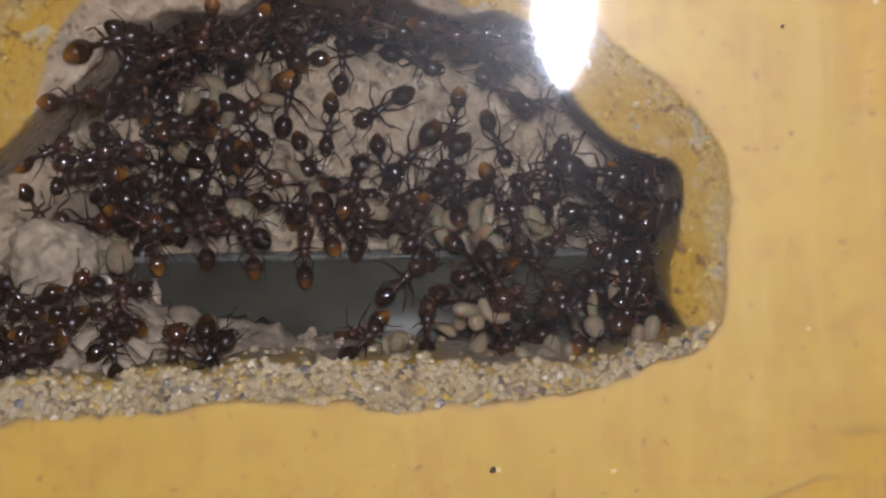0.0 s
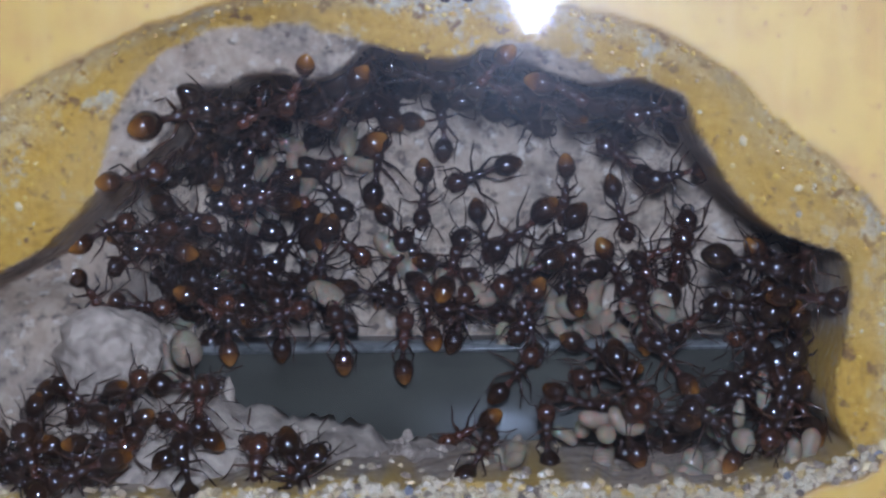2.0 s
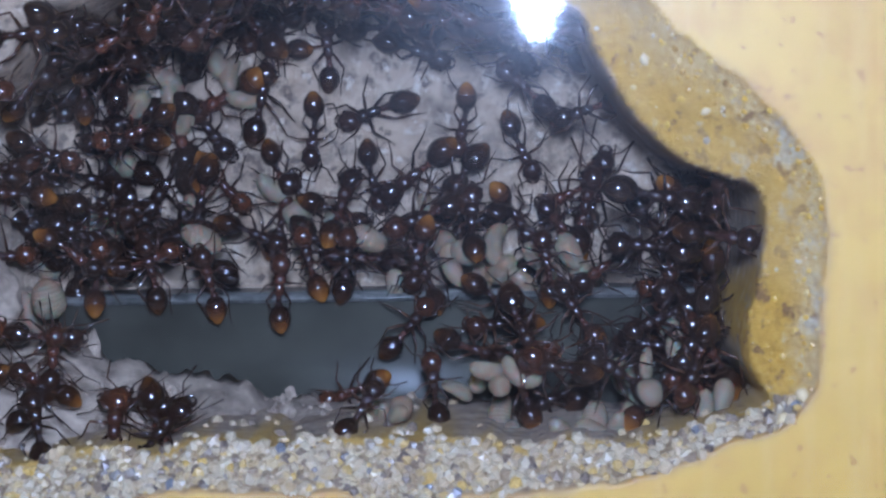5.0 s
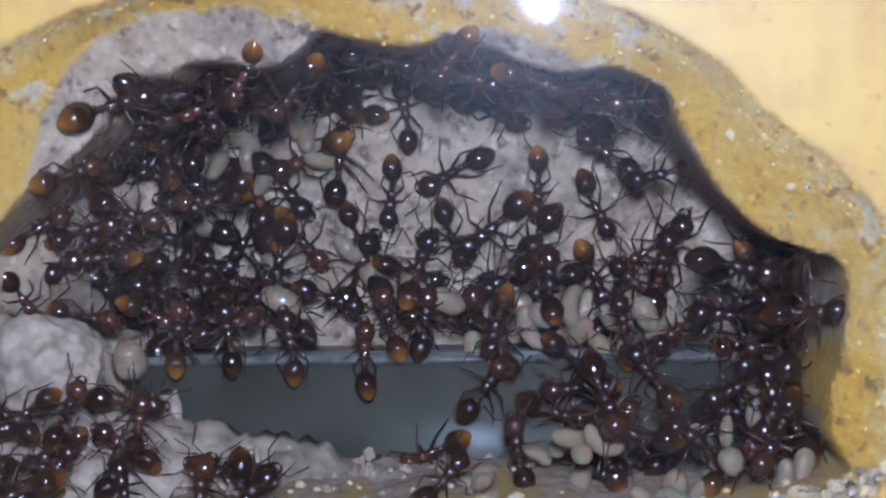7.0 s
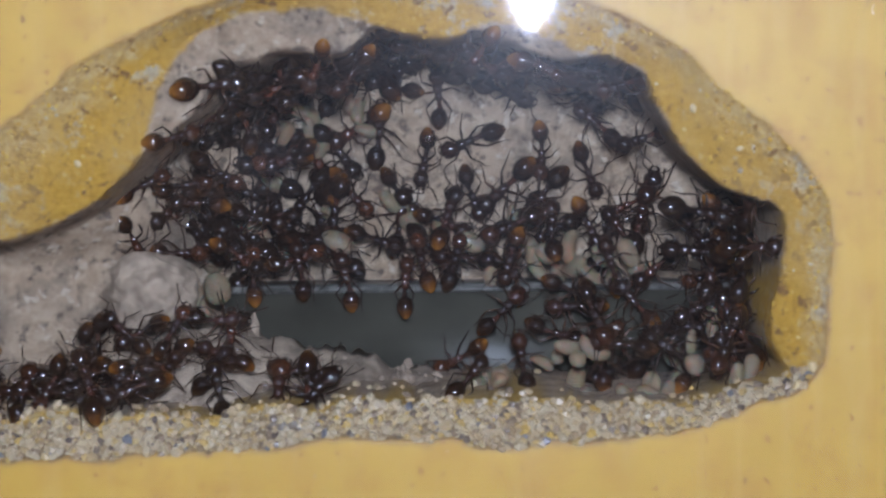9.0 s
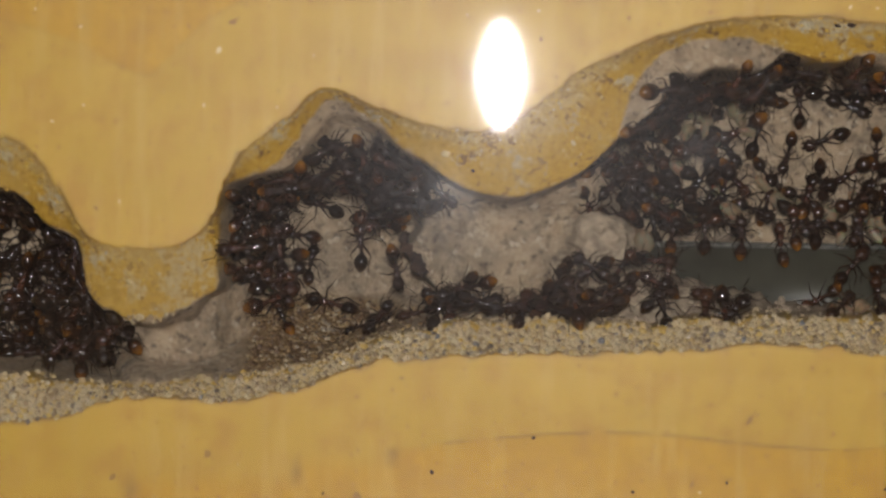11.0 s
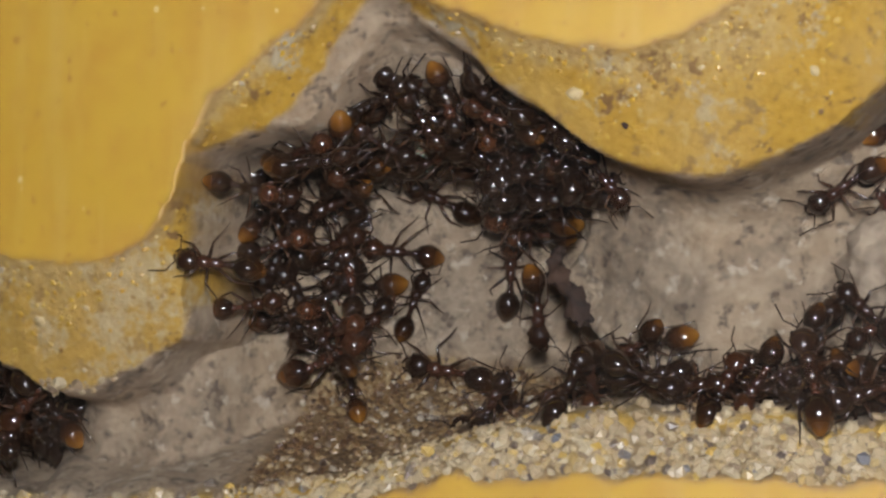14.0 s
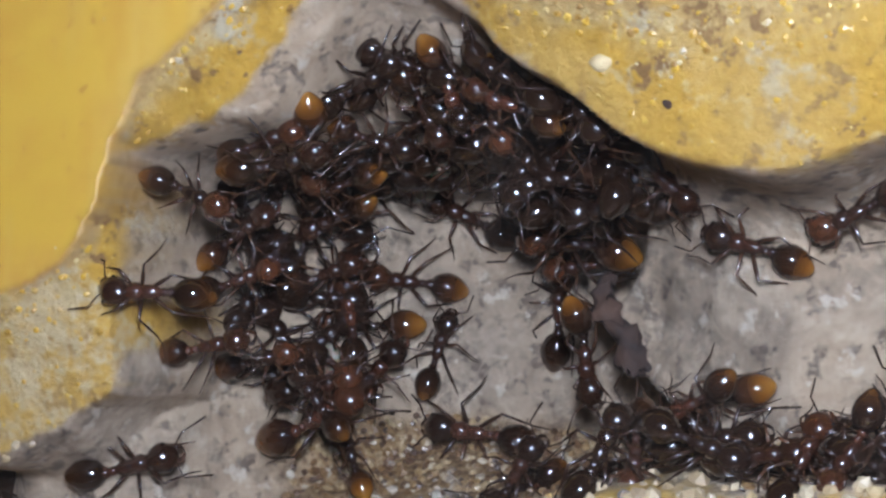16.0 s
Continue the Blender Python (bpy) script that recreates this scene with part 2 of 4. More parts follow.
def grain_material(name, stops, stain, blend=0.75):
    m, nt, out = material(name)
    geo = nt.nodes.new("ShaderNodeNewGeometry")
    info = nt.nodes.new("ShaderNodeObjectInfo")
    add = nt.nodes.new("ShaderNodeMath")
    add.operation = "ADD"
    nt.links.new(geo.outputs["Random Per Island"], add.inputs[0])
    nt.links.new(info.outputs["Random"], add.inputs[1])
    part_of = nt.nodes.new("ShaderNodeMath")
    part_of.operation = "FRACT"
    nt.links.new(add.outputs[0], part_of.inputs[0])
    col = ramp(nt, part_of.outputs[0], stops)
    geo_noise = node(nt, "ShaderNodeTexNoise", Scale=170.0, Detail=5.0, Roughness=0.7)
    nt.links.new(geo.outputs["Position"], geo_noise.inputs["Vector"])
    col = mixed(nt, ramp(nt, geo_noise.outputs["Fac"], [(0.50, (0,)), (0.66, (blend,))]), col, stain)
    col = mixed(nt, ramp(nt, geo_noise.outputs["Fac"], [(0.30, (0.5,)), (0.42, (0,))]), col, (0.40, 0.36, 0.30))
    principled(nt, out, col, 0.42)
    return m


def glow(name, colour, strength):
    m, nt, out = material(name)
    e = node(nt, "ShaderNodeEmission", Strength=strength)
    e.inputs[0].default_value = (*colour, 1)
    nt.links.new(e.outputs[0], out.inputs[0])
    return m


NEST = nest_material()
GRAIN = grain_material("sand_grain", [(0.0, (0.075, 0.055, 0.045)), (0.10, (0.22, 0.16, 0.10)), (0.24, (0.37, 0.27, 0.13)), (0.45, (0.42, 0.33, 0.20)), (0.62, (0.35, 0.28, 0.17)), (0.80, (0.43, 0.355, 0.225)), (0.92, (0.46, 0.30, 0.06)), (1.0, (0.13, 0.13, 0.145))], (0.24, 0.17, 0.10), 0.55)
RIM_CRUMB = grain_material("rim_crumb", [(0.0, (0.17, 0.09, 0.02)), (0.18, (0.36, 0.20, 0.012)), (0.5, (0.45, 0.27, 0.018)), (0.8, (0.47, 0.31, 0.05)), (0.93, (0.46, 0.36, 0.18)), (1.0, (0.30, 0.24, 0.15))], (0.40, 0.225, 0.012))
LITTER = grain_material("floor_litter", [(0.0, (0.035, 0.018, 0.009)), (0.35, (0.11, 0.058, 0.022)), (0.6, (0.22, 0.135, 0.05)), (0.85, (0.31, 0.23, 0.12)), (1.0, (0.38, 0.33, 0.25))], (0.09, 0.042, 0.018))
PANE = pane_material()
CLEAR = clear_material()
LARVA = larva_material()
GASTER = gaster_material()
CALLOW_GASTER = gaster_material("callow_gaster_shell", True)
HEAP_GASTER = shell_material("heap_gaster", [(0.0, (0.012, 0.006, 0.0035)), (1.0, (0.030, 0.012, 0.005))], 900, 0.14)
HEAD = shell_material("head_shell", [(0.0, (0.012, 0.006, 0.004)), (0.6, (0.028, 0.010, 0.005)), (1.0, (0.075, 0.025, 0.009))], 900, 0.18)
THORAX = shell_material("thorax_shell", [(0.0, (0.013, 0.006, 0.004)), (0.6, (0.030, 0.011, 0.006)), (1.0, (0.070, 0.022, 0.010))], 1300, 0.22)
LEG = shell_material("leg_shell", [(0.0, (0.020, 0.009, 0.005)), (1.0, (0.060, 0.026, 0.011))], 1300, 0.26)
EYE = plain("eye", (0.004, 0.004, 0.004), (0.008, 0.007, 0.006), 900, 0.1, 0)
PLATE = plain("dark_plate", (0.034, 0.031, 0.022), (0.060, 0.056, 0.041), 160, 0.4, 0.08, Specular_IOR_Level=0.22)
LIP = plain("plate_lip", (0.03, 0.03, 0.025), (0.22, 0.21, 0.185), 520, 0.35, 0.5)
PLASTER = plain("plaster_lump", (0.15, 0.11, 0.075), (0.38, 0.30, 0.21), 620, 0.85, 1.0)
PEBBLE = plain("pebble_stone", (0.36, 0.26, 0.11), (0.56, 0.44, 0.23), 600, 0.8, 0.6)
BARK = plain("dark_crust", (0.016, 0.008, 0.005), (0.060, 0.028, 0.013), 420, 0.85, 0.9)
TABLE = plain("table_wood", (0.20, 0.12, 0.06), (0.30, 0.19, 0.10), 40, 0.4, 0.1)
BLACK = plain("torch_shell", (0.015, 0.015, 0.016), (0.025, 0.025, 0.026), 300, 0.4, 0.1)
LAMP = glow("torch_glow", (1.0, 0.97, 0.92), TORCH_POWER)


# ---- the shape of the nest: the face lies on the pane at y = 0, the hollow goes back from it (mm) ----
FACE_TOP = [(-45, 14), (-26.4, 12.6), (-22.1, 8.9), (-18.9, 4.3), (-16.6, -0.5), (-14.3, -2.8), (-7.2, -3.3), (-1.1, -2.6), (2.4, 0.7), (4.4, 8.4), (7.4, 11.6), (12.0, 14.9), (15.2, 18.2), (18.6, 19.3), (23.5, 17.1), (29.1, 15.1), (34.7, 13.8), (40.3, 13.6), (43.5, 14.8), (47.5, 17.6), (51.4, 21.3), (56.1, 23.8), (60.8, 26.0), (66.0, 28.0), (72.6, 29.6), (81.4, 30.2), (89.2, 30.0), (96.9, 28.4), (104.6, 26.5), (110.2, 23.5), (116.0, 18.2), (121.3, 13.8), (124.6, 9.9), (126.0, 4.0), (125.3, -2.5), (124.9, -9.0)]
FACE_LOW = [(121.0, -11.5), (115.0, -13.5), (106.2, -15.3), (98.0, -16.2), (90.0, -15.6), (81.5, -15.2), (72.8, -15.5), (64.5, -16.4), (56.1, -17.2), (47.9, -16.9), (40.1, -16.9), (32.1, -17.7), (24.1, -18.7), (17.4, -20.9), (11.5, -23.2), (4.3, -24.7), (-2.6, -24.0), (-8.9, -23.8), (-13.6, -25.0), (-19.1, -27.0), (-26.9, -27.8), (-45, -27)]
CAVE_WEST = [(-43, 6), (-27.5, 4.9), (-24.4, 3.7), (-22.0, 0.1), (-17.3, -1.3), (-16.1, -4.5), (-15.8, -9.3), (-13.4, -12.4), (-9.4, -13.6), (-4.8, -13.5), (-0.8, -10.6), (2.6, -8.9), (2.9, -2.6), (2.9, 6.0), (7.0, 7.1), (10.1, 8.0), (13.0, 11.7), (14.9, 14.6), (16.8, 17.4), (18.7, 17.7), (22.0, 16.8), (26.1, 14.0), (27.7, 11.3), (31.6, 9.7), (34.4, 7.1), (38.4, 5.2), (42.9, 4.5), (47.4, 5.5), (51.8, 7.5), (55.3, 9.9)]
CAVE_EAST = [(58.3, 13.4), (59.1, 16.9), (60.7, 21.8), (62.7, 24.1), (66.1, 26.4), (71.0, 27.2), (76.7, 27.2), (80.3, 26.0), (84.4, 24.2), (89.9, 24.0), (91.4, 25.6), (94.7, 25.5), (99.0, 23.5), (105.3, 21.7), (108.3, 20.6), (108.8, 17.3), (111.7, 12.9), (115.3, 9.0), (118.2, 7.8), (121.5, 7.0), (121.4, 3.1), (120.8, -0.5), (120.1, -3.3), (120.2, -6.6), (121.2, -8.5), (121.3, -9.7)]
CAVE_LOW = [(115.7, -11.4), (106.8, -11.9), (98.3, -12.1), (89.8, -11.7), (81.2, -11.5), (72.9, -11.7), (64.4, -12.6), (56.0, -12.9), (47.6, -12.9), (39.8, -13.3), (31.7, -14.0), (25.0, -16.0), (19.2, -18.1), (12.4, -20.0), (4.9, -21.2), (-4.6, -22.3), (-11.8, -22.8), (-19.8, -22.1), (-27.7, -21.8), (-43, -21)]
HALO = [(-70, -40), (-14.9, -38.4), (-7.3, -36.2), (6.2, -35.7), (17.3, -33.5), (28.2, -30.6), (41.0, -28.9), (51.7, -27.7), (66.2, -27.9), (80.5, -29.3), (93.7, -29.5), (105.1, -28.2), (122.7, -27.4), (134.4, -23.6), (138.0, -20.1), (139.7, -10.1), (138.9, 8.4), (137.0, 15.6), (133.5, 24.7), (130.9, 32.6), (116.9, 41.6), (88.4, 45.7), (59.2, 42.1), (41.9, 36.9), (36.3, 32.9), (32.4, 33.3), (20.4, 33.9), (12.3, 32.4), (4.1, 30.8), (-3.5, 23.8), (-6.6, 19.9), (-11.9, 22.1), (-18.8, 26.7), (-70, 36)]


def rounded(points, times=2):
    """A closed outline with its corners cut twice."""
    p = np.array(points, float)
    for _ in range(times):
        q = np.roll(p, -1, 0)
        p = np.stack([0.75 * p + 0.25 * q, 0.25 * p + 0.75 * q], 1).reshape(-1, 2)
    return p


def inside_by(x, z, outline):
    """Signed distance in mm to a closed outline, positive inside."""
    best = np.full(x.shape, 1e9)
    odd = np.zeros(x.shape, bool)
    for (ax, az), (bx, bz) in zip(outline, np.roll(outline, -1, 0)):
        ex, ez = bx - ax, bz - az
        k = np.clip(((x - ax) * ex + (z - az) * ez) / (ex * ex + ez * ez + 1e-12), 0, 1)
        best = np.minimum(best, (x - ax - k * ex) ** 2 + (z - az - k * ez) ** 2)
        if az != bz:
            odd ^= ((az > z) != (bz > z)) & (x < ax + (z - az) * ex / ez)
    return np.where(odd, 1, -1) * np.sqrt(best)


LATTICE = np.random.RandomState(5).rand(256, 256)


def wander(x, z, size, octaves=4, rough=0.55):
    """Smooth noise about 0, with its largest swells that many mm apart."""
    total, amp = np.zeros(np.shape(x)), 1.0
    for k in range(octaves):
        u, v = np.asarray(x) / size * 2 ** k + 17.3 * k, np.asarray(z) / size * 2 ** k + 9.1 * k
        i, j = np.floor(u).astype(int), np.floor(v).astype(int)
        fu, fv = u - i, v - j
        fu, fv = fu * fu * (3 - 2 * fu), fv * fv * (3 - 2 * fv)
        g = lambda a, b: LATTICE[a % 256, b % 256]
        total += amp * ((g(i, j) * (1 - fu) + g(i + 1, j) * fu) * (1 - fv) + (g(i, j + 1) * (1 - fu) + g(i + 1, j + 1) * fu) * fv - 0.5)
        amp *= rough
    return total


def step(a, b, x):
    k = np.clip((x - a) / (b - a), 0, 1)
    return k * k * (3 - 2 * k)


FACE_LINE = rounded(FACE_TOP + FACE_LOW)
CAVE_LINE = rounded(CAVE_WEST + CAVE_EAST + CAVE_LOW)
HALO_LINE = rounded(HALO)
RIM_DEPTH = 2.6


def back_depth(x, z):
    """How far back the hollow reaches: two chambers, bowl-shaped, and the passages between them."""
    d = np.interp(x, [-45, -18, -13, -8, -2, 1.5, 3, 4.5, 7, 12, 17.5, 21, 24, 60], [20, 20, 13, 9, 8, 11, 15, 17.5, 21, 25.5, 28.3, 30.8, 31.5, 31.5])
    bowl = np.interp(z, [-24, -21, -19, -16, -13, -10.5, 2.5, 4.5, 6.5, 8.5, 11, 14, 18], [3.5, 4.5, 10, 20.5, 27, 32, 32, 25.5, 18.5, 14.5, 11, 8, 6])
    d = d + (np.minimum(d, bowl) - d) * step(-14, -9, x)
    # the plaster nose between the small chamber and the passage
    edge = np.interp(z, [-13, -8.7, -6.3, -3.3, -0.7, 3, 6, 9], [37.5, 31.6, 29.1, 27.7, 29.5, 30.3, 31, 31.4]) + 0.5 * wander(x, z, 3, 3)
    passage = np.interp(x, [28, 32, 36, 42, 48, 52, 57], [20.5, 18.5, 16, 13.5, 14.5, 17, 21]) - 4.0 * step(1, 6, z)
    d = d + (passage - d) * step(edge - 0.5, edge + 1.2, x)
    d = d + (29.0 - d) * step(55, 64, x)
    d = d - 3.0 * step(105, 118, x)
    return d


def depth(x, z):
    """Depth of the plaster behind the pane at x, z, and the weights of its zones."""
    x, z = np.asarray(x, float), np.asarray(z, float)
    jag = 0.62 * wander(x, z, 2.6, 5, 0.65)
    ragged = step(-6, -10, z) * wander(x + 9, z, 4, 4)
    face = inside_by(x, z, FACE_LINE) + 0.8 * jag + 0.8 * ragged
    cave = inside_by(x, z, CAVE_LINE) + jag + 1.1 * ragged
    wall = inside_by(x, z, CAVE_LINE) + 0.5 * wander(x, z, 4.0, 2) + 1.1 * ragged
    halo = inside_by(x, z, HALO_LINE) + 0.6 * wander(x, z, 9, 3)
    low = step(-4, -12, z - 0.02 * (x - 60)) * step(-1.0, 0.5, cave * 0 + (-9 - 0.06 * np.abs(x - 60) * (x < 60) - z))
    k = np.clip(face / np.maximum(face - cave, 1e-3), 0, 1)
    rim_y = RIM_DEPTH * k ** 0.8
    wide = 1.9 - 1.0 * low * step(40, 60, x) + 0.9 * wander(x, z, 11, 2) * (1 - 0.6 * low)
    wide = wide - 0.9 * step(29, 35, x) * step(60, 55, x) * step(0, 6, z)
    wide = wide + (0.7 - wide) * step(-1, 1, x) * step(9, 7, x) * step(6, 4, z)
    wide = np.maximum(wide - 1.1 * step(92, 98, x) * step(-6, 0, z), 0.7)
    # a bench of bare plaster under parts of the roof, before the drop
    bench = 4.6 * step(57, 61, x) * step(82, 76, x) * step(12, 18, z) + 1.8 * step(90.5, 93.5, x) * step(105, 99, x) * step(14, 18, z)
    bench = bench + 1.5 * step(9, 12, x) * step(27, 17, x) * step(5, 9, z)
    bench = np.maximum(bench * (1 + 0.35 * wander(x, z, 5, 3)), 0.05)
    into = step(0, wide, wall - bench)
    shelf = 1.5 * step(0, 1, np.clip(cave / np.maximum(bench, 1.2), 0, 1)) * step(0.2, 1.5, bench)
    y = np.where(face < 0, 0.012 * (1 + wander(x, z, 6, 3)), rim_y) + shelf * (1 - into) + (back_depth(x, z) - RIM_DEPTH) * into
    y = y + (0.35 * step(0, 1, face) + 0.9 * into) * wander(x, z, 7, 5, 0.6) + step(0, 0.6, face) * (0.14 * wander(x, z, 0.9, 2) + 0.22 * wander(x + 50, z, 2.6, 3) * (1 - 0.6 * low))
    y = np.where(face < 0, np.maximum(y, 0.01), np.maximum(y, 0.03))
    debris = step(-10.5, -14.0, z + 2.2 * wander(x, z, 6, 4)) * step(4, 8, x) * step(31, 24, x)
    wobble = wander(x, z, 4, 3)
    line = np.exp(-(halo / 0.22) ** 2) * step(-0.55, 0.05, wobble) * (0.4 + 0.6 * step(10, -5, z)) + np.exp(-((face + 0.05) / 0.36) ** 2) * step(-0.75, 0.1, wobble)
    return y, dict(face=face, cave=cave, halo=step(-0.2, 0.2, halo), sand=low, debris=debris, line=np.clip(line, 0, 1), inner=k)


# ---- builders ----
def mesh_of(name, verts, faces, mat, smooth=True):
    me = bpy.data.meshes.new(name)
    me.from_pydata([tuple(v) for v in verts], [], [tuple(f) for f in faces])
    me.materials.append(mat)
    if smooth:
        me.polygons.foreach_set("use_smooth", [True] * len(me.polygons))
    return me


def from_bm(name, bm, mat, smooth=True):
    me = bpy.data.meshes.new(name)
    bm.to_mesh(me)
    bm.free()
    me.materials.append(mat)
    if smooth:
        me.polygons.foreach_set("use_smooth", [True] * len(me.polygons))
    return me


def part(name, me, parent, label="", m=None):
    ob = new(name, me)
    ob.parent = parent
    if m is not None:
        ob.matrix_basis = m
    if label:
        ob["label"] = label
    return ob


def box_bm(x0, x1, y0, y1, z0, z1, bevel=0.0):
    bm = bmesh.new()
    bmesh.ops.create_cube(bm, size=1)
    for v in bm.verts:
        v.co = ((x0 + x1) / 2 + v.co.x * (x1 - x0), (y0 + y1) / 2 + v.co.y * (y1 - y0), (z0 + z1) / 2 + v.co.z * (z1 - z0))
    if bevel:
        bmesh.ops.bevel(bm, geom=bm.edges[:], offset=bevel, segments=2, affect="EDGES")
    return bm


# ---- the nest block ----
def spaced(lo, a, b, hi, fine, coarse):
    return np.concatenate([np.arange(lo, a, coarse), np.arange(a, b, fine), np.arange(b, hi + coarse, coarse)])


def build_nest():
    gx, gz = spaced(-72, -34, 134, 178, 0.33, 4), spaced(-70, -30, 33, 72, 0.33, 3)
    X, Z = np.meshgrid(gx, gz, indexing="ij")
    Y, zone = depth(X, Z)
    nx, nz = X.shape
    co = np.stack([X, Y, Z], -1).reshape(-1, 3) * MM
    dx, dz = np.gradient(Y, gx, axis=0), np.gradient(Y, gz, axis=1)
    nor = np.stack([dx, -np.ones_like(dx), dz], -1).reshape(-1, 3)
    nor /= np.linalg.norm(nor, axis=1)[:, None]
    global FIELD
    FIELD = gx, gz, Y
    face, cave = zone["face"], zone["cave"]
    weights = dict(halo=zone["halo"], sand=zone["sand"], debris=zone["debris"], line=zone["line"], inner=zone["inner"], rim=step(-0.12, 0.12, face), cave=step(-0.1, 0.35, cave - 1.3 * step(100, 112, X) * step(-11, -7, Z) * step(1, -2, Z) * (0.7 + wander(X, Z, 6, 3))))
    idx = np.arange(nx * nz).reshape(nx, nz)
    quads = np.stack([idx[:-1, :-1], idx[1:, :-1], idx[1:, 1:], idx[:-1, 1:]], -1).reshape(-1, 4)
    mid = lambda a: (a[:-1, :-1] + a[1:, :-1] + a[1:, 1:] + a[:-1, 1:]).reshape(-1) / 4
    fm, cm, sm = mid(face), mid(cave), mid(zone["sand"])
    nest = tagged(new("ant_nest"), "yellow painted plaster ant nest block with a hollowed chamber", "ant nest")
    kinds = (("painted_face", fm < 0, "smooth yellow painted face"), ("broken_rim", (fm >= 0) & (cm < 0) & (sm < 0.5), "crumbly yellow rim"),
             ("sand_bed", (fm >= 0) & (cm < 0) & (sm >= 0.5), "sandy lower rim"), ("chamber_lining", (fm >= 0) & (cm >= 0), "bare grey plaster inside the hollow"))
    for name, pick, label in kinds:
        q = quads[pick]
        used, inv = np.unique(q, return_inverse=True)
        me = mesh_of(name, co[used], inv.reshape(-1, 4), NEST)
        for key, w in weights.items():
            me.attributes.new(key, "FLOAT", "POINT").data.foreach_set("value", w.reshape(-1)[used].astype(np.float32))
        me.normals_split_custom_set_from_vertices([tuple(n) for n in nor[used]])
        part(name, me, nest, label)
    # sides and back close the block
    x0, x1, z0, z1, d = gx[0] * MM, gx[-1] * MM, gz[0] * MM, gz[-1] * MM, 0.036
    y0 = 0.00002
    v = [(x0, y0, z0), (x1, y0, z0), (x1, y0, z1), (x0, y0, z1), (x0, d, z0), (x1, d, z0), (x1, d, z1), (x0, d, z1)]
    me = mesh_of("block_back", v, [(4, 5, 6, 7), (0, 1, 5, 4), (1, 2, 6, 5), (2, 3, 7, 6), (3, 0, 4, 7)], NEST, False)
    part("block_back", me, nest)
    return nest, gz[0] * MM, (x0, x1, z0, z1)


nest, base_z, (bx0, bx1, bz0, bz1) = build_nest()
pane_mesh = from_bm("acrylic_pane", box_bm(bx0, bx1, -0.003, -0.00005, bz0, bz1), PANE, False)
pane_mesh.materials.append(CLEAR)
for poly in pane_mesh.polygons:
    poly.material_index = 0 if poly.normal.y < -0.9 else 1
pane = tagged(new("acrylic_pane", pane_mesh), "clear dusty acrylic pane on the front of the nest", "pane", kind="structure")

# the table on which the nest stands
tagged(new("table", from_bm("table", box_bm(-0.6, 0.75, -0.55, 0.35, base_z - 0.03, base_z - 0.0005, 0.003), TABLE)), "plain brown wooden table under the nest", "table")


# ---- inside the large chamber ----
def lump(name, size, mat, seed, detail=4, rough=0.28, squash=(1, 1, 1)):
    """A rounded stone or crumb of plaster, size in mm."""
    bm = bmesh.new()
    bmesh.ops.create_icosphere(bm, subdivisions=detail, radius=1)
    off = Vector((seed * 3.1, seed * 1.7, seed * 0.9))
    for v in bm.verts:
        n = noise.fractal(v.co * 1.3 + off, 0.9, 2.1, 5)
        n2 = noise.fractal(v.co * 5 + off, 0.8, 2.0, 3)
        v.co *= 1 + rough * n + 0.05 * n2
        v.co = Vector((v.co.x * size[0], v.co.y * size[1], v.co.z * size[2])) * MM
    return from_bm(name, bm, mat)


plate = tagged(new("dark_plate"), "dark grey glossy plate set in the lower back of the chamber", "plate")
part("sheet", from_bm("sheet", box_bm(0.0637, 0.1196, 0.0205, 0.0305, -0.0190, -0.0028, 0.0002), PLATE), plate)
part("lip", from_bm("lip", box_bm(0.0630, 0.1191, 0.0200, 0.0304, -0.0027, -0.0021, 0.0002), LIP), plate, "pale scratched upper edge")


def plaster_ledge():
    """A crumbling tongue of plaster before the plate, high at its west end and low to the east."""
    xs = np.arange(53.0, 97.0, 0.4)
    top = np.interp(xs, [53.0, 58.2, 61.2, 65.0, 66.6, 68.0, 70.6, 74.4, 77.1, 80.0, 81.9, 86.6, 91.8, 97.0], [-7.2, -5.4, -4.9, -5.0, -5.2, -7.1, -7.4, -8.7, -8.9, -9.4, -10.4, -10.5, -11.5, -12.8])
    verts, faces, n = [], [], 16
    for i, x in enumerate(xs):
        for k in range(n + 1):
            a = k / n
            y = 20.3 - 14.6 * a
            z = -15.6 + (top[i] + 15.6) * (1 - a ** 2.2) * min(1, k / 1.5 + 0.15)
            w = float(wander(x + 0.3 * k, z * 1.3 + k, 2.4, 5, 0.7))
            verts.append((x * MM, (y + 1.5 * w * (0 < k)) * MM, (z + 1.3 * w * (k < n)) * MM))
    for i in range(len(xs) - 1):
        for k in range(n):
            a = i * (n + 1) + k
            faces.append((a, a + n + 1, a + n + 2, a + 1))
    return mesh_of("plaster_ledge", verts, faces, PLASTER)


tagged(new("plaster_ledge", plaster_ledge()), "crumbling pale plaster ledge before the dark plate", "plaster ledge")
stone = tagged(new("plaster_stone", lump("plaster_stone", (4.6, 3.8, 4.2), PLASTER, 3, 5, 0.19)), "rounded pale lump of plaster in the passage", "stone")
stone.location = (0.0567, 0.0160, -0.0019)
nub = tagged(new("plaster_nub", lump("plaster_nub", (0.55, 0.5, 1.7), PLASTER, 8, 3, 0.22)), "thin upright finger of plaster on the ledge", "plaster nub")
nub.location = (0.0672, 0.0175, -0.0062)


